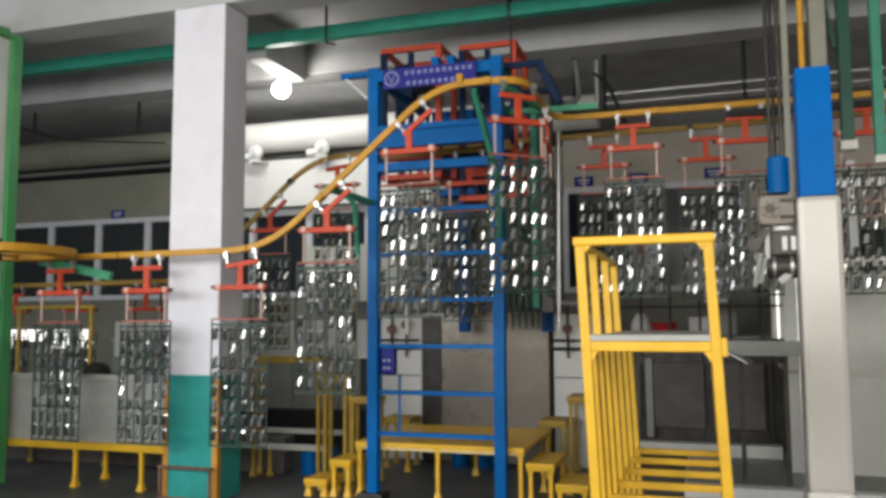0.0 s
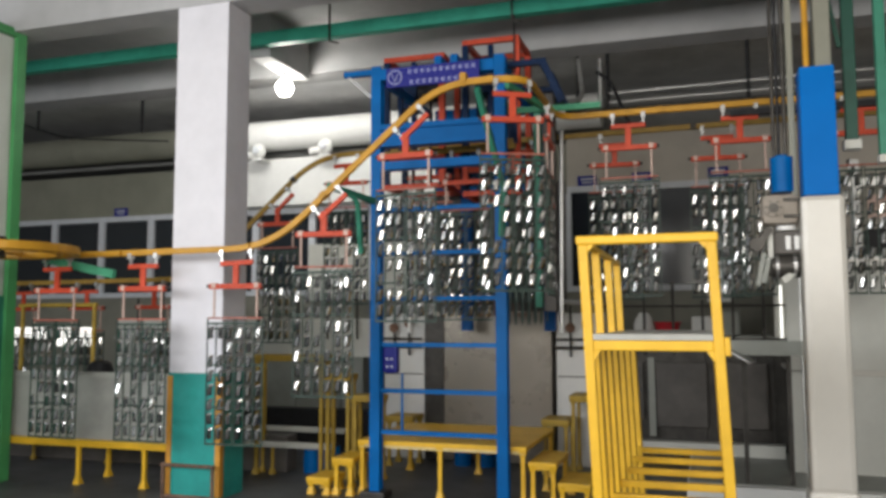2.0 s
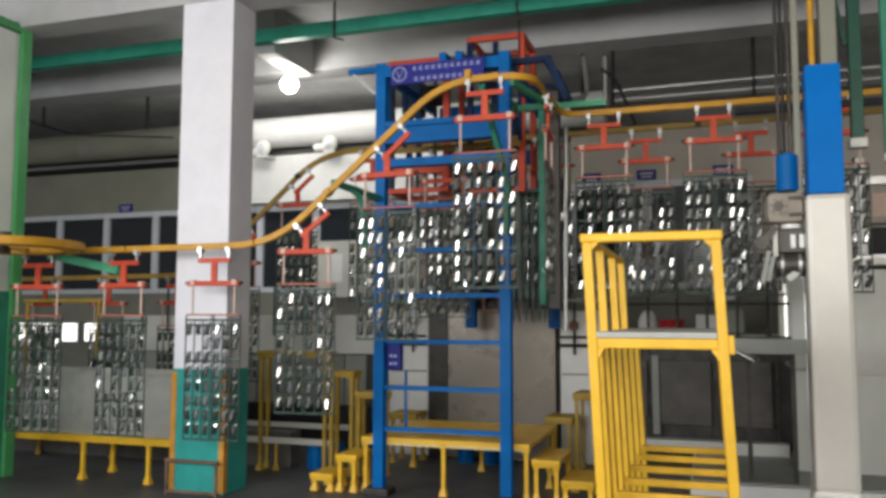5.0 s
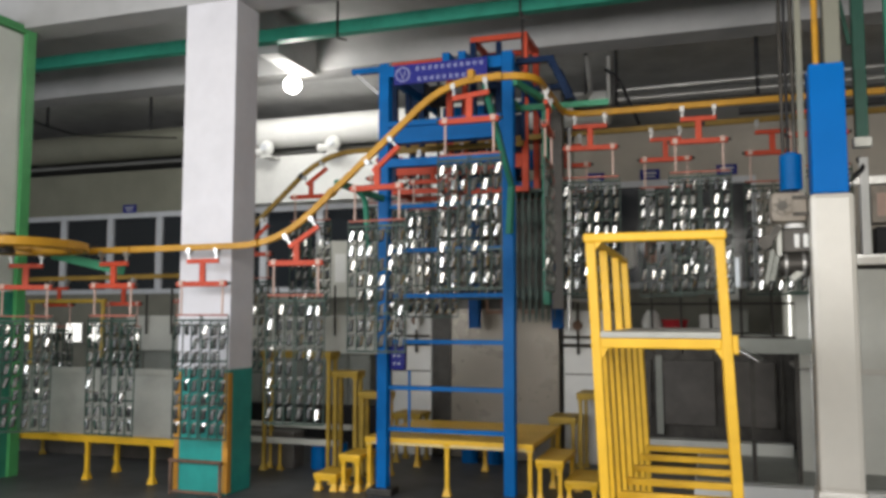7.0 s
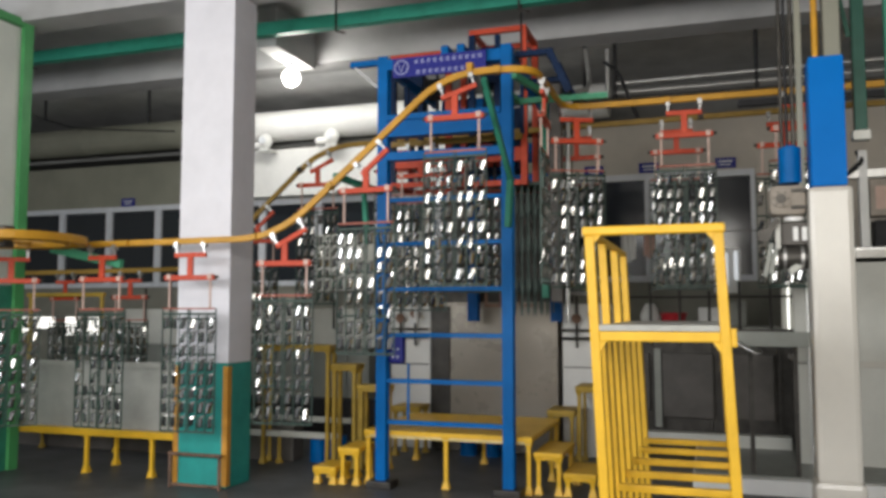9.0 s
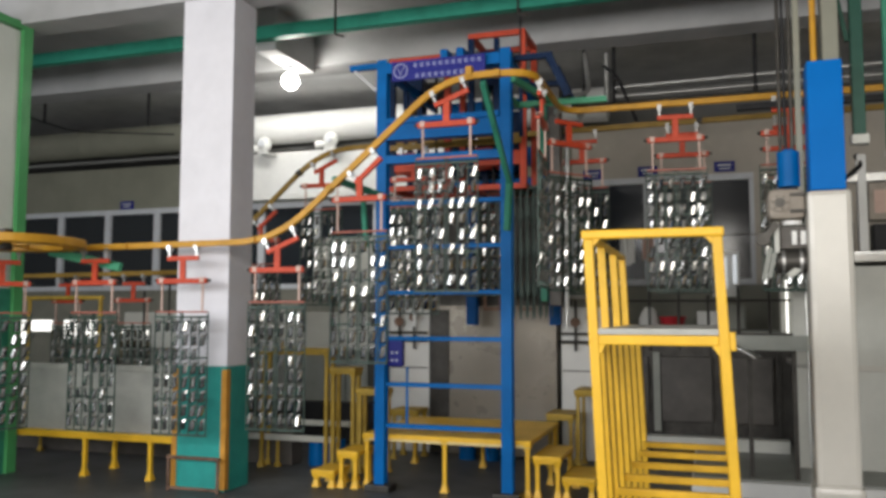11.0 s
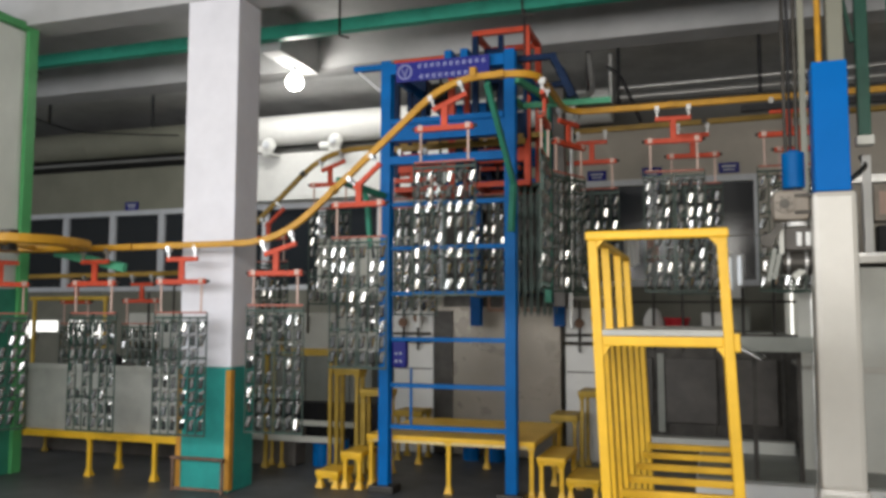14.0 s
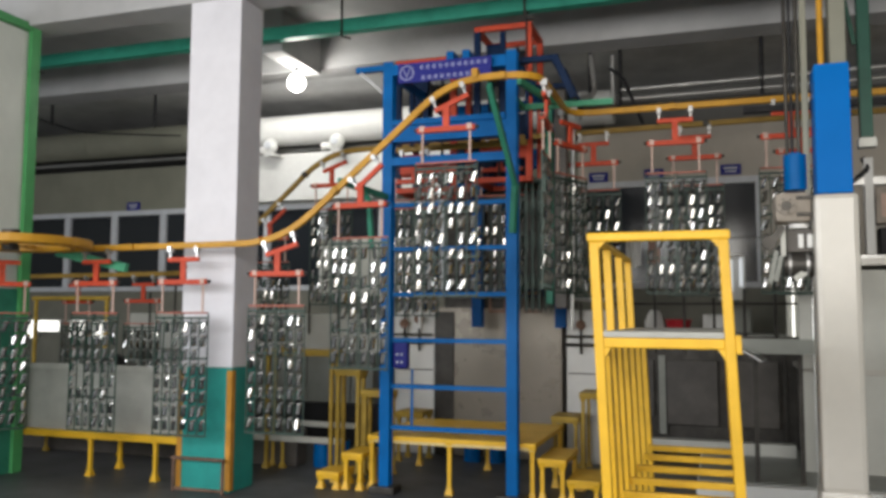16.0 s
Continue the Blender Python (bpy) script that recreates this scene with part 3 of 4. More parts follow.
# ---- platforms, steps and stands ----
def leg(bm, x, y, z1, w=0.019):
    """A square leg with splayed head and spread foot."""
    for a, b, wa, wb in ((0, 0.08, w * 2.1, w * 1.05), (0.08, z1 - 0.06, w, w), (z1 - 0.06, z1, w * 1.05, w * 2.1)):
        lo = [bm.verts.new((x + i * wa, y + j * wa, a)) for i, j in ((-1, -1), (1, -1), (1, 1), (-1, 1))]
        hi = [bm.verts.new((x + i * wb, y + j * wb, b)) for i, j in ((-1, -1), (1, -1), (1, 1), (-1, 1))]
        for k in range(4):
            bm.faces.new((lo[k], lo[(k + 1) % 4], hi[(k + 1) % 4], hi[k]))
    return bm


def bench(name, x0, x1, y0, y1, z, label, category, mat_=YELLOW, mids=(), t=0.045, edge=None, inset=0.04):
    c = thing(name, ((x0 + x1) / 2, (y0 + y1) / 2, 0), label, category)
    w, d = (x1 - x0) / 2, (y1 - y0) / 2
    part("top_plate", boxes((-w, w, -d, d, z - t, z), bevel=0.008), mat_, c)
    part("edge_bar", boxes((-w + 0.01, w - 0.01, -d + 0.012, -d + 0.04, z - t - 0.03, z - t), bevel=0.004), edge or mat_, c)
    for x in (-w + inset, w - inset, *mids):
        for y in (-d + 0.045, d - 0.045):
            part("leg", leg(bmesh.new(), x, y, z - t), mat_, c)
    return c


bench("platform", -3.44, -1.69, 7.8, 9.3, 0.545, "yellow steel working platform under the lift tower", "platform", mids=(0.0,), edge=PALE_YELLOW)
STEP = "yellow steel step bench beside the platform"
bench("step_bench", -3.68, -3.445, 7.7, 8.15, 0.37, STEP, "step")
bench("step_bench", -3.94, -3.685, 7.66, 8.05, 0.175, STEP, "step")
bench("step_bench", -1.685, -1.41, 7.85, 8.6, 0.40, STEP, "step")
bench("step_bench", -1.405, -1.09, 7.85, 8.5, 0.22, STEP, "step")
bench("step_bench", -3.78, -3.42, 9.4, 9.8, 0.60, STEP, "step", DULL_YELLOW)
bench("step_bench", -3.815, -3.45, 8.45, 8.68, 0.93, STEP, "step", DULL_YELLOW)
bench("step_bench", -4.145, -3.82, 8.45, 8.68, 1.155, STEP, "step", DULL_YELLOW)
bench("walkway", -5.05, -4.15, 8.45, 8.7, 1.365, "dull yellow raised walkway beside the return line", "walkway", DULL_YELLOW)
bench("step_bench", -1.86, -1.54, 9.4, 9.9, 0.62, STEP, "step", DULL_YELLOW)
bench("step_bench", -1.535, -1.24, 9.4, 9.9, 0.90, STEP, "step", DULL_YELLOW)
bench("tank_stand", -8.6, -5.36, 7.36, 7.92, 0.475, "yellow steel stand carrying a long pale tank", "stand", mids=(0.43,), inset=0.34)


def tank(name, x0, x1, y0, y1, z0, z1, material, label, ribs=0):
    c = thing(name, ((x0 + x1) / 2, (y0 + y1) / 2, z0), label, "tank")
    w, d, h = (x1 - x0) / 2, (y1 - y0) / 2, z1 - z0
    part("shell", open_box(w, d, h), material, c)
    part("rim", boxes((-w - 0.03, w + 0.03, -d - 0.03, -d - 0.002, h - 0.03, h + 0.03), bevel=0.006), material, c)
    for k in range(ribs):
        x = -w + (k + 0.5) * 2 * w / ribs
        part("rib", boxes((x - 0.02, x + 0.02, -d - 0.035, -d - 0.001, 0.02, h - 0.01), bevel=0.004), material, c)
    return c


tank("rinse_tank", -8.5, -5.4, 7.43, 7.86, 0.476, 1.17, RINSE, "long pale grey open rinse tank on a yellow stand")
tank("steel_tank", -3.46, -1.83, 9.95, 11.2, 0.02, 1.84, TANK, "tall dull stainless tank with a vertical seam", 0)
# backing sheet added to darken the view through the lift shaft
tagged(part("shaft_panel", boxes((-3.3, -1.62, 9.86, 9.9, 1.86, 3.45), bevel=0.006), DARK_METAL, None), "dark sheet panel behind the lift shaft, added to darken the tower interior", "panel")
# dark strip over the left end of the tank front
sc = tagged(part("scorched_sheet", boxes((-3.45, -3.2, 9.925, 9.948, 0.02, 1.82), bevel=0.004), DARK_METAL), "dark narrow sheet against the left front of the steel tank", "sheet")
tank("process_tank", -8.75, -4.6, 10.6, 11.8, 0.0, 1.5, PALE_TANK, "long grey process tank in shade", 6)
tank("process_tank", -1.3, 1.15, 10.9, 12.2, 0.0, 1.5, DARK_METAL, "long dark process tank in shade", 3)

# ---- tall yellow walkway frame, leaning a little ----
shape = part


def access_stand():
    f = thing("access_stand", (-0.22, 4.6, 0), "bright yellow steel access stand with guard rail, leaning slightly", "access stand")
    w, s = 0.342, 0.027

    def part(name, bm, material, parent, label=""):
        """The posts lean towards their heads while the bars stay level."""
        bmesh.ops.transform(bm, matrix=Matrix.Shear("XY", 4, (-0.045, 0)), verts=bm.verts)
        return shape(name, bm, material, parent, label)

    for x in (-w, w):
        part("front_post", boxes((x - s, x + s, -s, s, 0.0, 2.17), bevel=0.008), YELLOW, f)
    part("top_bar", boxes((-w - s - 0.01, w + s + 0.01, -s - 0.003, s + 0.003, 2.17, 2.22), bevel=0.012), YELLOW, f)
    part("deck_beam", boxes((-w + s, w - s, -s, s, 1.585, 1.64), bevel=0.008), YELLOW, f)
    part("beam_end", boxes((w + s, w + s + 0.03, -0.03, 0.03, 1.56, 1.66), bevel=0.008), YELLOW, f)
    part("deck_plate", boxes((-w + s, w - s, -0.03, 1.95, 1.642, 1.675), bevel=0.004), RINSE, f, "pale steel deck plate")
    for y in (0.56, 1.2, 1.79):
        part("rail_post", boxes((-w - s, -w + 0.022, y - 0.025, y + 0.025, 1.65, 2.17), bevel=0.006), YELLOW, f)
    part("side_rail", boxes((-w - s, -w + 0.022, s, 1.83, 2.17, 2.205), bevel=0.01), YELLOW, f)
    part("side_beam", boxes((-w - s, -w + 0.03, s, 1.95, 1.585, 1.64), bevel=0.006), YELLOW, f)
    for y in (0.22, 0.5, 0.82, 1.2, 1.62, 2.07, 2.6):
        part("under_post", boxes((-w - s, -w + 0.03, y - 0.06, y + 0.06, 0.0, 1.58), bevel=0.006), YELLOW, f)
    for y in (1.95, 2.6):
        part("under_post", boxes((w - 0.03, w + s - 0.004, y - 0.03, y + 0.03, 0.0, 1.58), bevel=0.006), YELLOW, f)
    for y in (0.42, 0.85, 1.32, 1.8, 2.26):
        part("floor_bar", boxes((-w + s, w - 0.02, y - 0.025, y + 0.025, 0.69, 0.735), bevel=0.008), YELLOW, f)
    part("sill_beam", boxes((w - 0.02, w + 0.02, 0.04, 2.62, 0.69, 0.735), bevel=0.006), YELLOW, f)
    for x, sg in ((-w + s, 1), (w - s, -1)):
        for zz, dz in ((1.585, -0.1), (2.17, -0.07)):
            g = bmesh.new()
            v = [g.verts.new((x + sg * a, yy, zz + c)) for yy in (-0.022, 0.022) for a, c in ((0, 0), (0.038, 0), (0, dz * 0.6))]
            g.faces.new(v[:3][::-1]); g.faces.new(v[3:])
            for i, j in ((0, 1), (1, 2), (2, 0)):
                g.faces.new((v[i], v[j], v[j + 3], v[i + 3]))
            bmesh.ops.recalc_face_normals(g, faces=g.faces)
            part("gusset", g, YELLOW, f)


access_stand()

# ---- pale panel booth on the far side ----
booth = thing("panel_booth", (0.95, 9.5, 0), "pale grey panelled booth with raised seams", "booth", kind="structure")
pm = mesh_of("wall_panel", boxes((0.0, 0.04, -0.193, 0.193, 0.16, 2.3), bevel=0.008), HEDGE)
for k in range(7):
    shared("wall_panel", pm, booth, pose(0, 0.2 + k * 0.4, 0))
part("jamb", boxes((-0.165, -0.004, 1.56, 1.66, 0.163, 2.3), bevel=0.008), HEDGE, booth, "pale grey jamb post")
part("jamb_foot", boxes((-0.9, -0.0, 1.5, 1.555, 0.163, 0.3), bevel=0.01), BRIGHT, booth, "pale sill at the jamb foot")
for z0, z1, nm in ((0.0, 1.2, "low_panel"), (1.22, 2.26, "high_panel")):
    pm = mesh_of(nm, boxes((0, 0.56, -0.04, 0.0, z0, z1), bevel=0.012), HEDGE)
    for k in range(9):
        shared(nm, pm, booth, pose(0.42 + k * 0.58 - 0.58, 0, 0))
part("cornice", boxes((-0.05, 6, -0.1, 3.1, 2.3, 2.38), bevel=0.01), GREY_PANEL, booth)
part("ledge", boxes((-0.12, 0.04, 0.2, 2.8, 1.18, 1.23), bevel=0.01), GREY_PANEL, booth)
part("mid_ledge", boxes((0.0, 5, -0.07, -0.041, 1.17, 1.23), bevel=0.008), GREY_PANEL, booth)
part("corner_post", boxes((-0.03, 0.04, -0.06, 0.02, 0.15, 2.3), bevel=0.008), STEEL, booth)
part("plinth", boxes((-1.2, 5, -1.0, 4.0, 0.0, 0.15), bevel=0.015), BRIGHT, booth, "white plinth")
part("plinth_top", boxes((-1.18, 5, -0.86, 4.0, 0.151, 0.162), bevel=0.003), PALE_TANK, booth, "grey gritty plinth top")
tl = thing("tube_lamp", (0.86, 11.0, 1.45), "upright glowing tube lamp at the booth corner", "lamp")
part("tube", drum(bmesh.new(), (0, 0, 0.37), 0.013, 0.72, n=12), STRIP, tl, "upright glowing white strip")
part("tube_base", boxes((-0.05, 0.05, -0.05, 0.05, -0.12, 0.0), bevel=0.01), STEEL, tl)

# ---- pipes and machinery ----
def pipe(name, pts, r, material, label, category="pipe", bend=0.12):
    p = part(name, tube(bmesh.new(), round_off(pts, bend) if len(pts) > 2 else pts, r), material, None, "", True)
    return tagged(p, label, category)


PIPE = "bright galvanised pipe under the ceiling"
pipe("ceiling_pipe", [(-1.15, 10.6, 4.69), (8.0, 10.6, 4.78)], 0.023, STEEL, PIPE)
pipe("ceiling_pipe", [(-1.15, 10.6, 4.57), (8.0, 10.6, 4.62)], 0.022, STEEL, PIPE)
pipe("ceiling_pipe", [(-1.7, 10.61, 4.49), (8.0, 10.61, 4.49)], 0.022, DARK_METAL, "dark pipe below the galvanised pipes")
pipe("bent_pipe", [(-1.53, 10.56, 5.17), (-1.47, 10.5, 4.62), (-1.8, 10.3, 4.52)], 0.035, STEEL, "bent galvanised pipe stub")
pipe("bent_pipe", [(-1.25, 10.56, 5.14), (-1.25, 10.56, 4.5)], 0.035, STEEL, "upright galvanised pipe stub")
for x, z in ((-1.55, 4.48), (-1.16, 4.48), (0.55, 4.48), (2.4, 4.48), (-8.39, 4.71), (-10.44, 4.91)):
    pipe("hanger_rod", [(x, 10.6, z), (x, 10.6, ZC)], 0.026, BLACK, "dark threaded rod hanging from the ceiling", "rod")
pipe("hanger_rod", [(-1.98, 8.75, 4.5), (-1.98, 8.75, ZC)], 0.012, BLACK, "thin black rod over the tower", "rod")
pipe("hose", [(-1.15, 9.4, 4.62), (-0.98, 9.2, 4.45), (-0.76, 9.1, 3.88)], 0.02, BLACK, "black flexible hose down to the rail", "hose")
pipe("hose", [(-12.2, 11.5, 5.62), (-11.58, 11.5, 5.26), (-10.79, 11.5, 5.00), (-10.20, 11.5, 4.92), (-8.57, 11.5, 4.77)], 0.014, BLACK, "slack black cable under the ceiling", "cable")
pipe("drop_pipe", [(-1.50, 8.95, 3.86), (-1.53, 8.95, 1.62)], 0.026, STEEL, "upright silver pipe beside the tower")
pipe("drop_pipe", [(-1.69, 9.2, 3.9), (-1.7, 9.2, 1.97), (-1.2, 9.2, 1.94)], 0.028, STEEL, "silver pipe dropping beside the tower")


def gear_motor():
    g = thing("gear_motor", (0.55, 6.5, 2.0), "grey gearbox with a blue motor hung beside the column", "gear motor")
    part("motor", drum(bmesh.new(), (0.0, 0, 0.82), 0.08, 0.26, n=24), BLUE, g, "blue motor can", True)
    part("motor_cap", drum(bmesh.new(), (0.0, 0, 0.955), 0.06, 0.03, n=20, r2=0.04), BLUE, g)
    part("gearbox", boxes((-0.16, 0.1, -0.12, 0.12, 0.44, 0.67), bevel=0.06), CAST, g, "grey cast gearbox", True)
    part("boss", drum(bmesh.new(), (-0.08, -0.13, 0.56), 0.062, 0.05, "Y", 24), CAST, g, "", True)
    part("hub", drum(bmesh.new(), (-0.08, -0.16, 0.56), 0.035, 0.03, "Y", 16), DARK_METAL, g)
    for z in (0.5, 0.62):
        part("fin", boxes((-0.01, 0.1, -0.135, -0.115, z - 0.012, z + 0.012), bevel=0.004), DARK_METAL, g)
    for a in range(6):
        part("bolt", drum(bmesh.new(), (-0.08 + 0.05 * math.cos(a), -0.16, 0.56 + 0.05 * math.sin(a)), 0.007, 0.014, "Y", 8), DARK_METAL, g)
    part("flange", drum(bmesh.new(), (0.01, -0.02, 0.42), 0.07, 0.03), BRIGHT, g, "pale flange", True)
    part("frame_upright", boxes((-0.12, -0.085, -0.1, -0.06, 0.2, 0.43), bevel=0.006), HEDGE, g)
    part("frame_case", boxes((-0.08, 0.115, -0.06, 0.08, 0.23, 0.40), bevel=0.01), CLAD, g, "dark open case")
    for x in (0.0, 0.06):
        part("terminal", boxes((x, x + 0.035, -0.08, -0.06, 0.26, 0.36), bevel=0.006), BRIGHT, g, "white terminal block")
    part("roller", drum(bmesh.new(), (0.0, -0.02, 0.14), 0.085, 0.2, "X", 24), DARK_METAL, g, "dark roller", True)
    for z in (0.08, 0.2):
        part("roller_band", drum(bmesh.new(), (0.0 + (z - 0.14), -0.02, 0.14), 0.088, 0.02, "X", 24), STEEL, g)
    part("brace", bar(bmesh.new(), (0.14, -0.05, 0.17), (-0.03, -0.08, 0.03), 0.03, 0.045), HEDGE, g)
    part("lever", bar(bmesh.new(), (-0.1, -0.1, 0.42), (-0.2, -0.1, 0.28), 0.05, 0.05), DARK_METAL, g)
    part("knob", drum(bmesh.new(), (-0.2, -0.1, 0.3), 0.05, 0.06, "Y", 16), DARK_METAL, g, "", True)
    part("rag", bar(bar(bmesh.new(), (-0.15, -0.09, 0.24), (-0.2, -0.09, 0.0), 0.05, 0.03), (-0.12, -0.1, 0.2), (-0.16, -0.1, 0.02), 0.04, 0.03), PALE_TANK, g, "hanging grey rag")
    for x, r, m in ((-0.05, 0.014, DARK_METAL), (-0.015, 0.012, BLACK), (0.03, 0.016, DARK_METAL)):
        part("conduit", tube(bmesh.new(), [(x, 0.02, 0.94), (x, 0.02, ZC - 2.0)], r), m, g)
    part("hanger_column", boxes((0.055, 0.1, -0.03, 0.03, 0.66, ZC - 2.0), bevel=0.006), PANEL, g, "grey-brown hanging strut")
    part("mounting_arm", boxes((0.08, 0.13, -0.03, 0.03, 0.5, 0.56)), PALE_TANK, g)


gear_motor()


def hanging_post():
    h = thing("hanging_post", (1.03, 6.5, 3.0), "dark green steel post hung from the ceiling", "post")
    part("post", boxes((-0.042, 0.042, -0.04, 0.04, 0.05, ZC - 3.0), bevel=0.006), DEEP_GREEN, h)
    part("foot_clip", boxes((-0.06, 0.06, -0.05, 0.05, -0.02, 0.05), bevel=0.01), HEDGE, h)
    part("brace", bar(bmesh.new(), (-0.06, 0, 0.75), (-0.16, 0, 1.35), 0.03), DEEP_GREEN, h)


hanging_post()
hp = thing("hanging_post", (1.24, 6.5, 2.9), "green steel post hung from the ceiling", "post")
part("post", boxes((-0.035, 0.035, -0.035, 0.035, 0.03, ZC - 2.9), bevel=0.006), DARK_GREEN, hp)
part("foot_clip", boxes((-0.045, 0.045, -0.045, 0.045, -0.03, 0.03), bevel=0.01), HEDGE, hp)


def white_machine():
    w = thing("filling_machine", (1.5, 9.75, 2.381), "white framed machine head standing on the booth roof", "machine")
    part("upright", boxes((0, 0.09, -0.06, 0.06, 0.05, 1.1), bevel=0.01), BRIGHT, w)
    part("upright", boxes((0.42, 0.5, -0.06, 0.06, 0.05, 0.9), bevel=0.01), BRIGHT, w)
    part("head_box", boxes((0.1, 0.41, -0.08, 0.16, 0.38, 0.78), bevel=0.02), CAST, w)
    part("window_slot", boxes((0.15, 0.36, -0.086, -0.081, 0.45, 0.7)), PINK, w)
    part("beam", boxes((-0.25, 0.6, -0.05, 0.05, 0.8, 0.9), bevel=0.01), STEEL, w)
    part("base", boxes((-0.3, 0.7, -0.1, 0.25, 0.0, 0.05), bevel=0.008), STEEL, w)
    part("dark_case", boxes((-0.28, -0.05, -0.05, 0.2, 0.05, 0.36), bevel=0.01), DARK_METAL, w)
    part("dark_case", boxes((0.14, 0.4, -0.05, 0.2, 0.06, 0.34), bevel=0.01), BLACK, w)
    part("clip", boxes((-0.16, -0.08, -0.09, -0.05, 0.12, 0.3), bevel=0.008), BRIGHT, w)
    part("hose", tube(bmesh.new(), round_off([(-0.2, 0, 0.4), (-0.22, -0.02, 0.75), (0.05, -0.05, 0.98), (0.0, 0, 1.1)], 0.15), 0.03), BLACK, w, "black hose")


white_machine()

tr = thing("drip_tray", (0.4, 8.6, 0), "grey sheet-metal drip tray on a post beside the stand", "tray")
part("tray", boxes((-0.42, 0.42, -0.35, 0.35, 1.5, 1.52), (-0.42, 0.42, -0.37, -0.35, 1.42, 1.56), bevel=0.004), PALE_TANK, tr)
part("chute", bar(bmesh.new(), (-0.3, -0.36, 1.52), (-0.02, -0.42, 1.36), 0.3, 0.012), STEEL, tr, "bent steel chute")
for x in (-0.08, 0.33):
    part("post", boxes((x - 0.022, x + 0.022, 0.1, 0.144, 0.163, 1.5)), DARK_METAL, tr)

# things on and before the dark tank
bk = thing("bucket", (-0.52, 11.2, 1.549), "low dark red plastic tub on the tank cover", "tub")
part("body", drum(bmesh.new(), (0, 0, 0.085), 0.13, 0.17, r2=0.17), RED, bk, "", True)
part("rim", tube(bmesh.new(), [(0.17 * math.cos(a * math.tau / 20), 0.17 * math.sin(a * math.tau / 20), 0.17) for a in range(21)], 0.012, 6), RED, bk)
sack = bmesh.new()
rings = [[sack.verts.new(((r + 0.012 * math.sin(k * 2.4 + z * 30)) * math.cos(k * math.tau / 14), 0.8 * r * math.sin(k * math.tau / 14), z)) for k in range(14)] for r, z in ((0.1, 0.0), (0.13, 0.05), (0.125, 0.15), (0.09, 0.24), (0.05, 0.30))]
for a, b in zip(rings, rings[1:]):
    for k in range(14):
        sack.faces.new((a[k], a[(k + 1) % 14], b[(k + 1) % 14], b[k]))
sack.faces.new(rings[0][::-1])
sack.faces.new(rings[-1])
tagged(part("sack", sack, BRIGHT, None, "", True), "white plastic sack standing on the tank cover", "sack").location = (-0.82, 11.2, 1.549)
setting("tank_cover", boxes((-1.3, 0.78, 10.95, 12.15, 1.502, 1.548), bevel=0.006), PALE_TANK, "flat grey cover plate over the dark tank", "cover")
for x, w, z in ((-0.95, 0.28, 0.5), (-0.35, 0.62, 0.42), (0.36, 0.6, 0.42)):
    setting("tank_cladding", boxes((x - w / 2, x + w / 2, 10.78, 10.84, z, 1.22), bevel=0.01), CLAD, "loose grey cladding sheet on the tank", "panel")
setting("floor_sill", boxes((-1.6, 0.8, 10.3, 10.5, 0.15, 0.3), bevel=0.012), HEDGE, "pale sill along the tank foot", "sill")
for k in range(6):
    x = -1.15 + k * 0.36
    pipe("tank_riser", [(x, 10.88, 1.3), (x, 10.88, 2.0 + 0.12 * (k % 3))], 0.018, DARK_METAL, "dark steel riser rod over the tank", "rod")
pipe("tank_rail", [(-1.4, 10.88, 1.93), (0.9, 10.88, 1.93)], 0.014, DARK_METAL, "thin dark rail over the tank", "rail")
for k, x in enumerate((-0.22, 0.1)):
    b = boxes((x, x + 0.3, 11.6, 11.9, 1.549, 1.80 + 0.08 * k), bevel=0.02)
    tagged(part("crate", b, (BRIGHT, PALE_TANK)[k]), "pale plastic crate on the tank cover", "crate")

tagged(part("plank", bar(bmesh.new(), (-0.70, 10.70, 0.31), (-0.71, 10.76, 1.28), 0.08, 0.02), PALE_TANK), "pale narrow plank leaning on the dark tank", "plank")
bs = thing("basin", (-6.52, 7.65, 1.152), "black upturned plastic basin on a board across the rinse tank", "basin")
part("board", boxes((-0.14, 0.14, -0.25, 0.25, 0.02, 0.04), bevel=0.004), CLAD, bs)
part("bowl", drum(drum(bmesh.new(), (0, 0, 0.085), 0.15, 0.09, n=24, r2=0.12), (0, 0, 0.145), 0.12, 0.03, n=24, r2=0.07), BLACK, bs, "", True)

# gloves and a cloth hung up to dry
for x, z, w, h, m, l in ((-0.92, 2.32, 0.17, 0.33, BRIGHT, "white work cloth hung on a line"), (-0.69, 2.36, 0.13, 0.25, PINK, "faded pink cloth hung on a line")):
    c = bmesh.new()
    n = 9
    v = [[c.verts.new((x - w / 2 + w * i / n, 9.5 + 0.018 * math.sin(i * 1.9 + j * 0.4), z + h * j / 5 + (0.02 * math.sin(i) if j == 0 else 0))) for i in range(n + 1)] for j in range(6)]
    for j in range(5):
        for i in range(n):
            c.faces.new((v[j][i], v[j][i + 1], v[j + 1][i + 1], v[j + 1][i]))
    bmesh.ops.solidify(c, geom=c.faces, thickness=0.006)
    tagged(part("cloth", c, m, None, "", True), l, "cloth")
pipe("drying_line", [(-1.4, 9.5, 2.65), (0.95, 9.5, 2.62)], 0.006, DARK_METAL, "thin wire line for drying cloths", "wire")

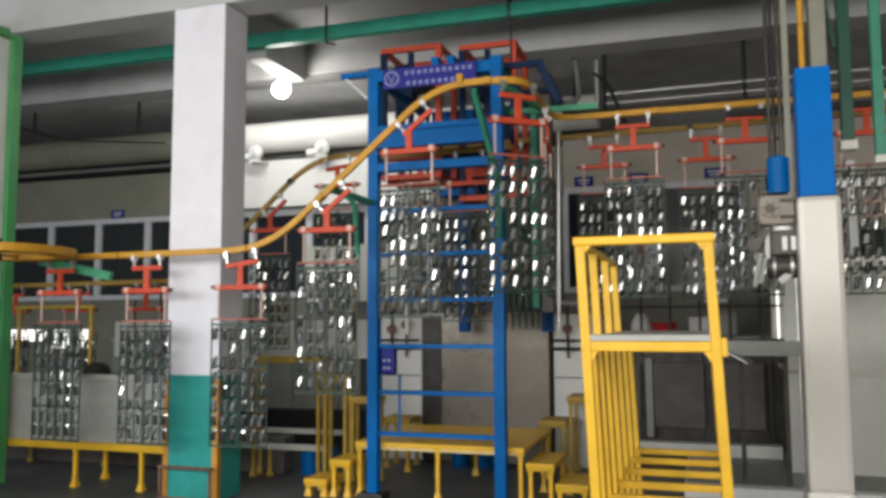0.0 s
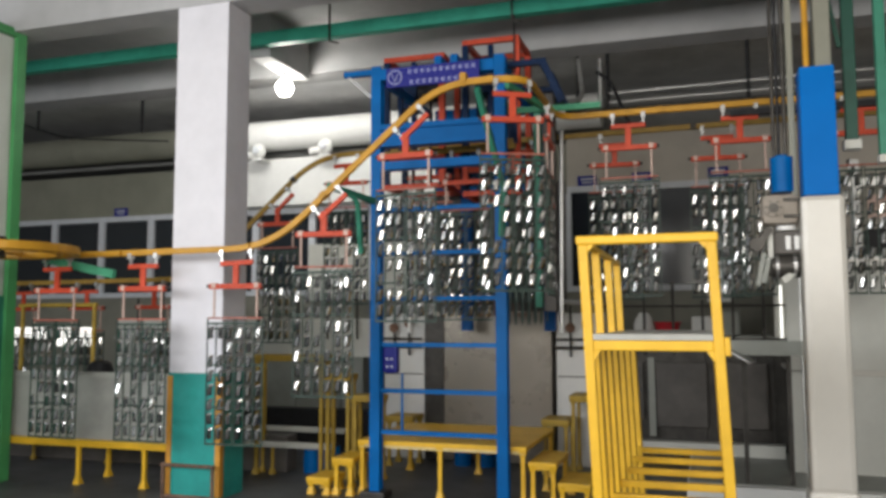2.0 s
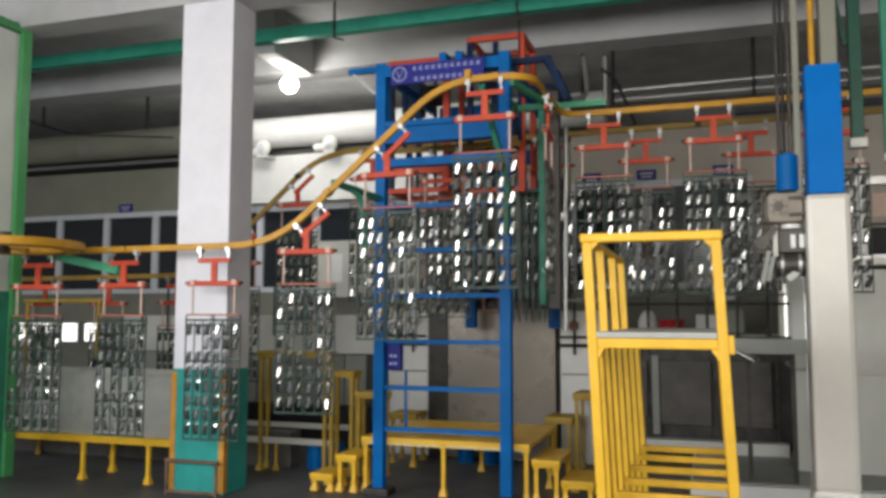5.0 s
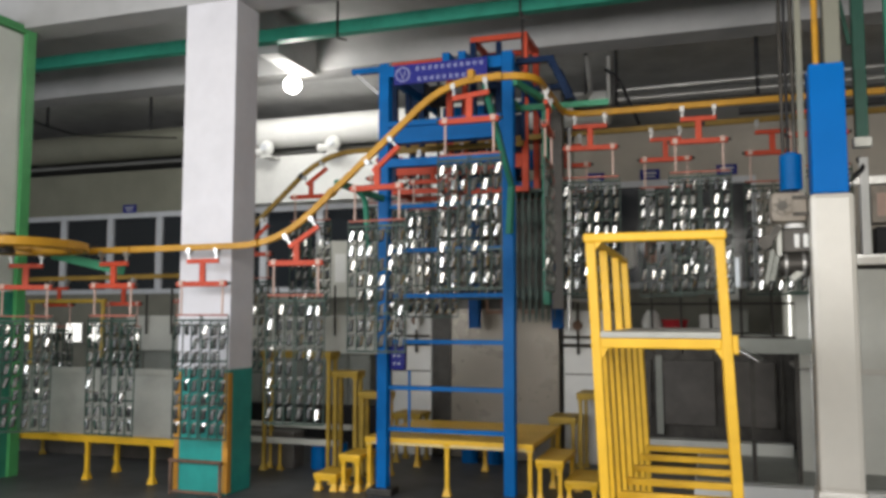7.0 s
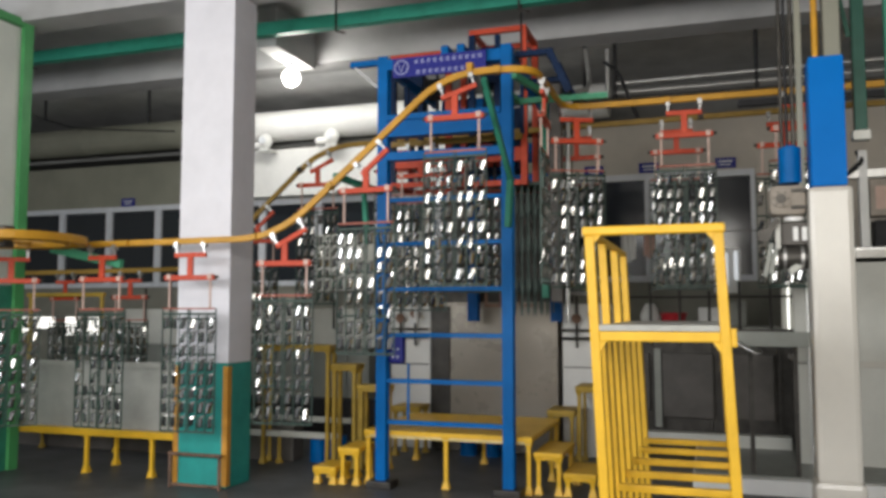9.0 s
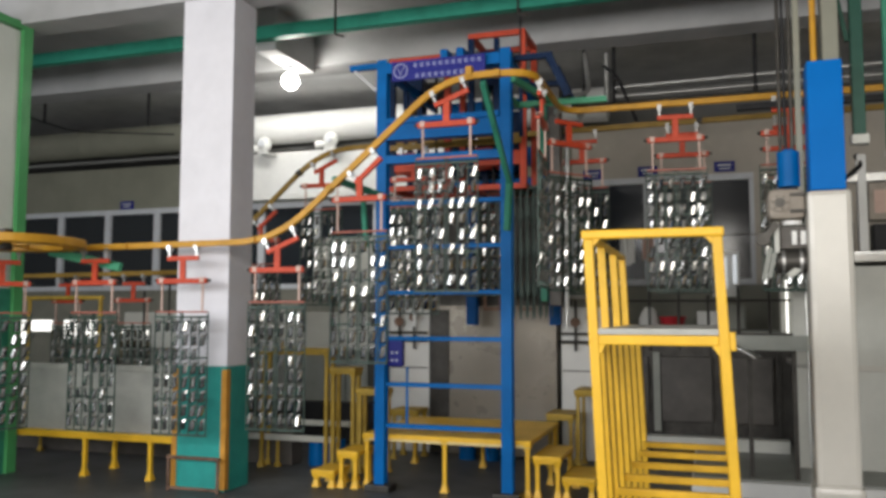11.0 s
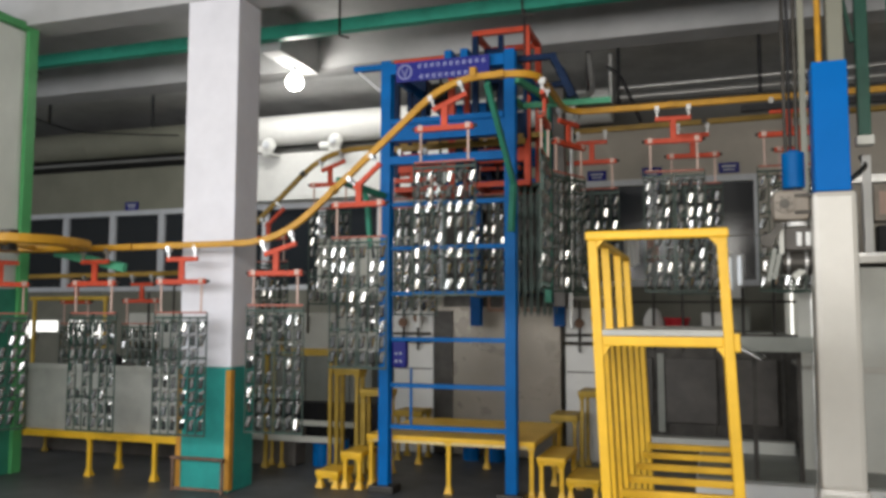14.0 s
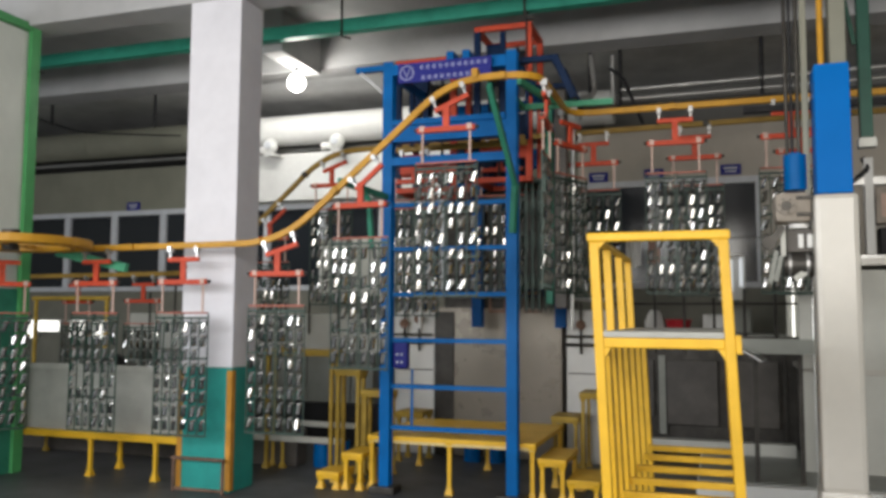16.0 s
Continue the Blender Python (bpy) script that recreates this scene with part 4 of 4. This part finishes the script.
# beside the tall steel tank
for x0, x1 in ((-4.05, -3.5), (-1.79, -1.2)):
    c = thing("pump_cabinet", ((x0 + x1) / 2, 10.1, 0), "white enamelled pump cabinet with pipework on its front", "cabinet")
    w = (x1 - x0) / 2
    part("body", boxes((-w, w, -0.05, 0.6, 0.0, 1.84), bevel=0.012), BRIGHT, c)
    part("door_gap", boxes((-w + 0.02, w - 0.02, -0.056, -0.051, 1.06, 1.075)), DARK_METAL, c)
    for k, x in enumerate((-0.1, 0.1)):
        part("riser", drum(bmesh.new(), (x, -0.14, 1.62), 0.018, 0.62, n=10), DARK_METAL, c)
        part("valve", drum(bmesh.new(), (x, -0.17, 1.66 + 0.06 * k), 0.06, 0.03, "Y", 14), RUST, c)
    part("header", tube(bmesh.new(), [(-w, -0.14, 1.42), (w, -0.14, 1.42)], 0.02), DARK_METAL, c)
    part("header", tube(bmesh.new(), [(-w, -0.14, 1.52), (w, -0.14, 1.52)], 0.016), DARK_METAL, c)

# under the left walkway
for x, y in ((-4.45, 8.8), (-4.22, 8.84), (-2.6, 9.75), (-2.9, 9.75)):
    d = thing("drum", (x, y, 0), "small blue plastic drum on the floor", "drum")
    part("body", drum(bmesh.new(), (0, 0, 0.15), 0.1, 0.3, n=20), BLUE, d, "", True)
    part("lid", drum(bmesh.new(), (0, 0, 0.31), 0.08, 0.025, n=20), BLACK, d)
setting("floor_beam", boxes((-9.0, -4.1, 8.53, 8.6, 0.30, 0.365), bevel=0.01), HEDGE, "pale grey beam along the return line", "beam")
setting("floor_beam_upper", boxes((-9.0, -4.1, 8.92, 8.98, 0.43, 0.49), bevel=0.01), HEDGE, "second pale grey beam along the return line", "beam")
for k in range(4):
    x = -4.84 - k * 1.15
    f = thing("pipe_leg", (x, 8.565, 0), "yellow pipe leg with a spread foot under the grey beam", "leg")
    part("pipe", drum(bmesh.new(), (0, 0, 0.17), 0.02, 0.26, n=12), DULL_YELLOW, f, "", True)
    part("foot", drum(bmesh.new(), (0, 0, 0.03), 0.05, 0.06, n=14, r2=0.022), DULL_YELLOW, f, "", True)
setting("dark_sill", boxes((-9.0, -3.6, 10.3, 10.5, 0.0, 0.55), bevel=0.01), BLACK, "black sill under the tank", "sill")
setting("tank_front", boxes((-8.6, -3.75, 10.45, 10.58, 1.25, 1.78), bevel=0.015), HEDGE, "grey-green hood along the tank top", "hood")
for k in range(9):
    pipe("tank_riser", [(-8.2 + k * 0.45, 10.4, 1.5), (-8.2 + k * 0.45, 10.4, 2.1 + 0.1 * (k % 2))], 0.016, DARK_METAL, "dark steel riser rod over the tank", "rod")
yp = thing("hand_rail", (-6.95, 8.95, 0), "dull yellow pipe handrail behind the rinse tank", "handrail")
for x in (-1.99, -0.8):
    part("post", drum(bmesh.new(), (x, 0, 0.98), 0.028, 1.96, n=12), DULL_YELLOW, yp)
part("top_rail", tube(bmesh.new(), [(-2.05, 0, 1.97), (-0.76, 0, 1.97)], 0.028), DULL_YELLOW, yp)

# dark box added to give the shade on the floor below the return line
setting("drip_basin", boxes((-9.2, -4.7, 8.64, 8.9, 0.0, 0.42), bevel=0.02), CLAD, "dark box added for the shaded floor under the return line", "basin")
# no lamp here: the glowing strips are added for a bright patch at the window
nb = thing("lamp_panel", (0.18, 12.945, 2.02), "made-up white panel with glowing strips for the bright patch at the window", "lamp")
part("board", boxes((-0.19, 0.19, 0, 0.02, 0, 0.66), bevel=0.004), BRIGHT, nb)
for x, z0, z1 in ((-0.12, 0.16, 0.62), (-0.01, 0.12, 0.6), (0.13, 0.2, 0.62)):
    part("tube", boxes((x - 0.022, x + 0.022, -0.03, -0.001, z0, z1), bevel=0.01), PATCH_GLOW, nb, "upright glowing white strip")

setting("grey_board", boxes((-6.62, -4.62, 12.86, 12.9, 2.1, 3.08), bevel=0.006), HEDGE, "olive-grey sheet board standing before the windows", "board")
setting("white_sheet", boxes((-6.25, -6.05, 12.845, 12.856, 2.36, 2.85), bevel=0.002), BRIGHT, "white sheet fixed on the grey board", "sheet")
pipe("upright_pole", [(-3.59, 9.75, 1.6), (-3.59, 9.75, 3.55)], 0.026, BRIGHT, "white upright pole behind the lift tower", "pole")
setting("upright_channel", boxes((-3.53, -3.44, 9.78, 9.86, 1.86, 3.6), bevel=0.006), CAST, "grey upright channel behind the lift tower", "channel")

# glowing boxes stand in for bright low windows in the enclosure wall
for x0, x1, z0 in ((-13.23, -12.88, 1.29), (-12.79, -12.30, 1.42), (-12.0, -11.68, 1.29), (-11.46, -11.15, 1.30)):
    w, h = (x1 - x0) / 2, (1.63 - z0) / 2
    s = thing("strip_lamp", ((x0 + x1) / 2, 12.9, 1.63 - h), "glowing box standing in for a bright low window in the wall", "lamp")
    part("cover", boxes((-w, w, -0.04, 0.0, -h, h), bevel=0.02), STRIP, s, "glowing white cover")
    part("back_plate", boxes((-w - 0.03, w + 0.03, 0.002, 0.098, -h - 0.03, h + 0.03), bevel=0.008), STEEL, s)

# ---- carriers on the conveyor ----
def piece_mesh():
    """A small chromed plate, bowed over its height and dished across."""
    b = bmesh.new()
    rows = []
    for v in (-1, -0.7, 0, 0.7, 1):
        z, y, x0 = 0.058 * v, 0.001 * v * v + (0.012 if abs(v) == 1 else 0.0), 0.011 * v
        rows.append([b.verts.new((x0 + 0.027 * u, y + (0.011 if abs(u) == 1 and d < 0 else 0.0) + d, z + 0.005 * u)) for d, us in ((-0.004, (-1, -0.38, 0.38, 1)), (0.011, (1, -1))) for u in us])
    for p, q in zip(rows, rows[1:]):
        for i in range(6):
            b.faces.new((p[i], p[(i + 1) % 6], q[(i + 1) % 6], q[i]))
    b.faces.new(rows[0][::-1])
    b.faces.new(rows[-1])
    bmesh.ops.recalc_face_normals(b, faces=b.faces)
    return mesh_of("workpiece", b, CHROME)


PIECE = piece_mesh()
BAR = mesh_of("rack_bar", boxes((-0.142, 0.142, -0.01, 0.01, -0.009, 0.009)), RACK)
WIRE = mesh_of("rack_wire", boxes((-0.005, 0.005, -0.006, 0.006, -1.85, -0.72)), RACK)
LONG = mesh_of("rack_wire", boxes((-0.005, 0.005, -0.006, 0.006, -1.85, -0.66)), RACK)
rnd = random.Random(4)


def carrier(lean):
    c = thing("carrier", (0, 0, 0), "orange conveyor hanger with a rack of chromed parts", "conveyor hanger", "hangers on the conveyor")
    y = part("yoke", boxes((-0.17, 0.17, -0.018, 0.018, -0.16, -0.115), bevel=0.006), ORANGE, c)
    for x in (-0.15, 0.15):
        part("trolley_hook", boxes((x - 0.008, x + 0.008, -0.012, 0.012, -0.12, -0.03), (x - 0.02, x + 0.02, -0.03, 0.03, -0.06, -0.008)), STEEL, y)
    part("neck", boxes((-0.03, 0.03, -0.014, 0.014, -0.36, -0.15), bevel=0.005), ORANGE, c)
    part("crossbar", boxes((-0.27, 0.27, -0.025, 0.025, -0.385, -0.335), bevel=0.006), ORANGE, c)
    for x in (-0.285, 0.285):
        part("end_bolt", drum(bmesh.new(), (x, 0, -0.355), 0.016, 0.032, "X", 10), DARK_METAL, c, "dark end bolt")
    for x in (-0.222, 0.222):
        part("drop_rod", boxes((x - 0.008, x + 0.008, -0.007, 0.007, -0.66, -0.38), (x - 0.022, x + 0.022, -0.028, 0.028, -0.375, -0.325)), PINK, c, "pale drop rod with clip")
    part("lower_bar", boxes((-0.28, 0.28, -0.009, 0.009, -0.668, -0.652)), ROSE, c)
    for side in (-0.15, 0.15):
        rk = part("rack", boxes((side - 0.143, side + 0.143, -0.01, 0.01, -0.722, -0.700)), RACK, c, "dark green coated rack of chromed parts")
        for z in (-0.76, -1.1, -1.5, -1.84):
            shared("rack_bar", BAR, rk, pose(side, 0, z))
        for k in range(4):
            shared("rack_wire", LONG if k in (0, 3) else WIRE, rk, pose(side - 0.138 + k * 0.092, 0, 0))
        for i in range(3):
            slant = rnd.gauss(0, 7.0)
            for j in range(8):
                if rnd.random() < 0.06:
                    continue
                m = pose(side - 0.096 + i * 0.096, -0.018, -0.80 - j * 0.135, rnd.gauss(lean, 7.0), rnd.gauss(0, 3.0), slant + rnd.gauss(0, 10))
                shared("workpiece", PIECE, rk, m)
    return c


class Line:
    def __init__(self, pts):
        self.pts, self.s = pts, [0.0]
        for a, b in zip(pts, pts[1:]):
            self.s.append(self.s[-1] + (b - a).length)

    def at(self, s):
        s = min(max(s, 0), self.s[-1] - 1e-4)
        k = max(i for i, v in enumerate(self.s) if v <= s)
        a, b = self.pts[k], self.pts[k + 1]
        return a.lerp(b, (s - self.s[k]) / (self.s[k + 1] - self.s[k])), (b - a).normalized()


TRAVEL = [(0, 0), (1, 0.01), (1.5, 0.035), (2, 0.08), (2.5, 0.125), (3, 0.17), (3.5, 0.215), (4, 0.26), (5.2, 0.39), (6.5, 0.51), (7, 0.54), (7.5, 0.575), (8, 0.61), (8.5, 0.64), (9, 0.665), (10.2, 0.715), (11.5, 0.75), (12, 0.765), (12.5, 0.78), (13, 0.79), (14, 0.8), (16, 0.8)]
LINES = (Line(FRONT), Line(REAR))
FIRST, PITCH = (1.93, 0.33), (1.052, 1.08)
CARRIERS, SHUTTLE = [], []


def place_carriers():
    protos = []
    for n, line in enumerate(LINES):
        s = FIRST[n]
        while s < line.s[-1] - (3.0 if n == 0 else 2.3):
            if len(protos) < 4:
                protos.append(carrier((3.8, 7.6, 5.6, 8.6)[len(protos)]))
                c = protos[-1]
            else:
                c = copy_thing(protos[len(CARRIERS) % 4], Matrix())
            CARRIERS.append((c, n, s, rnd.gauss(0, 4)))
            s += PITCH[n]
    SHUTTLE.append(copy_thing(protos[1], Matrix()))


place_carriers()


# ---- motion ----
def motions():
    for c, n, s0, twist in CARRIERS:
        rows, tilts = [], []
        yoke = next(o for o in c.children if o.name.startswith("yoke"))
        for t, d in TRAVEL:
            p, w = LINES[n].at(s0 + d)
            bend = -math.degrees(math.atan2(w.y, -w.x)) if n == 0 else 0.0
            rows.append((t, Matrix.Translation(p) @ pose(0, 0, 0, 0, 0, twist + bend)))
            run = math.hypot(w.x, w.y)
            tilt = -math.degrees(math.atan2(w.z, run) if w.x > 0.01 else math.atan2(-w.z, run))
            tilts.append((t, pose(0, 0, 0, 0, tilt, 0)))
        walk(c, rows)
        walk(yoke, tilts)
    for c in SHUTTLE:
        walk(c, [(t, pose(-2.375 - d, 8.4, 3.6)) for t, d in TRAVEL])
    a, b = LIFT_A.matrix_basis.copy(), LIFT_B.matrix_basis.copy()
    walk(LIFT_A, [(t, Matrix.Translation((0, 0, d)) @ a) for t, d in ((0, 0.13), (0.5, 0.085), (1, 0.04), (1.5, 0.015), (2, 0), (3, -0.03), (4, -0.06), (6.5, -0.09), (16, -0.09))])
    walk(LIFT_B, [(t, Matrix.Translation((0, 0, d)) @ b) for t, d in ((0, -0.04), (1, -0.01), (2, 0), (13, 0), (13.5, 0.02), (14, 0.045), (15, 0.085), (16, 0.105))])


motions()
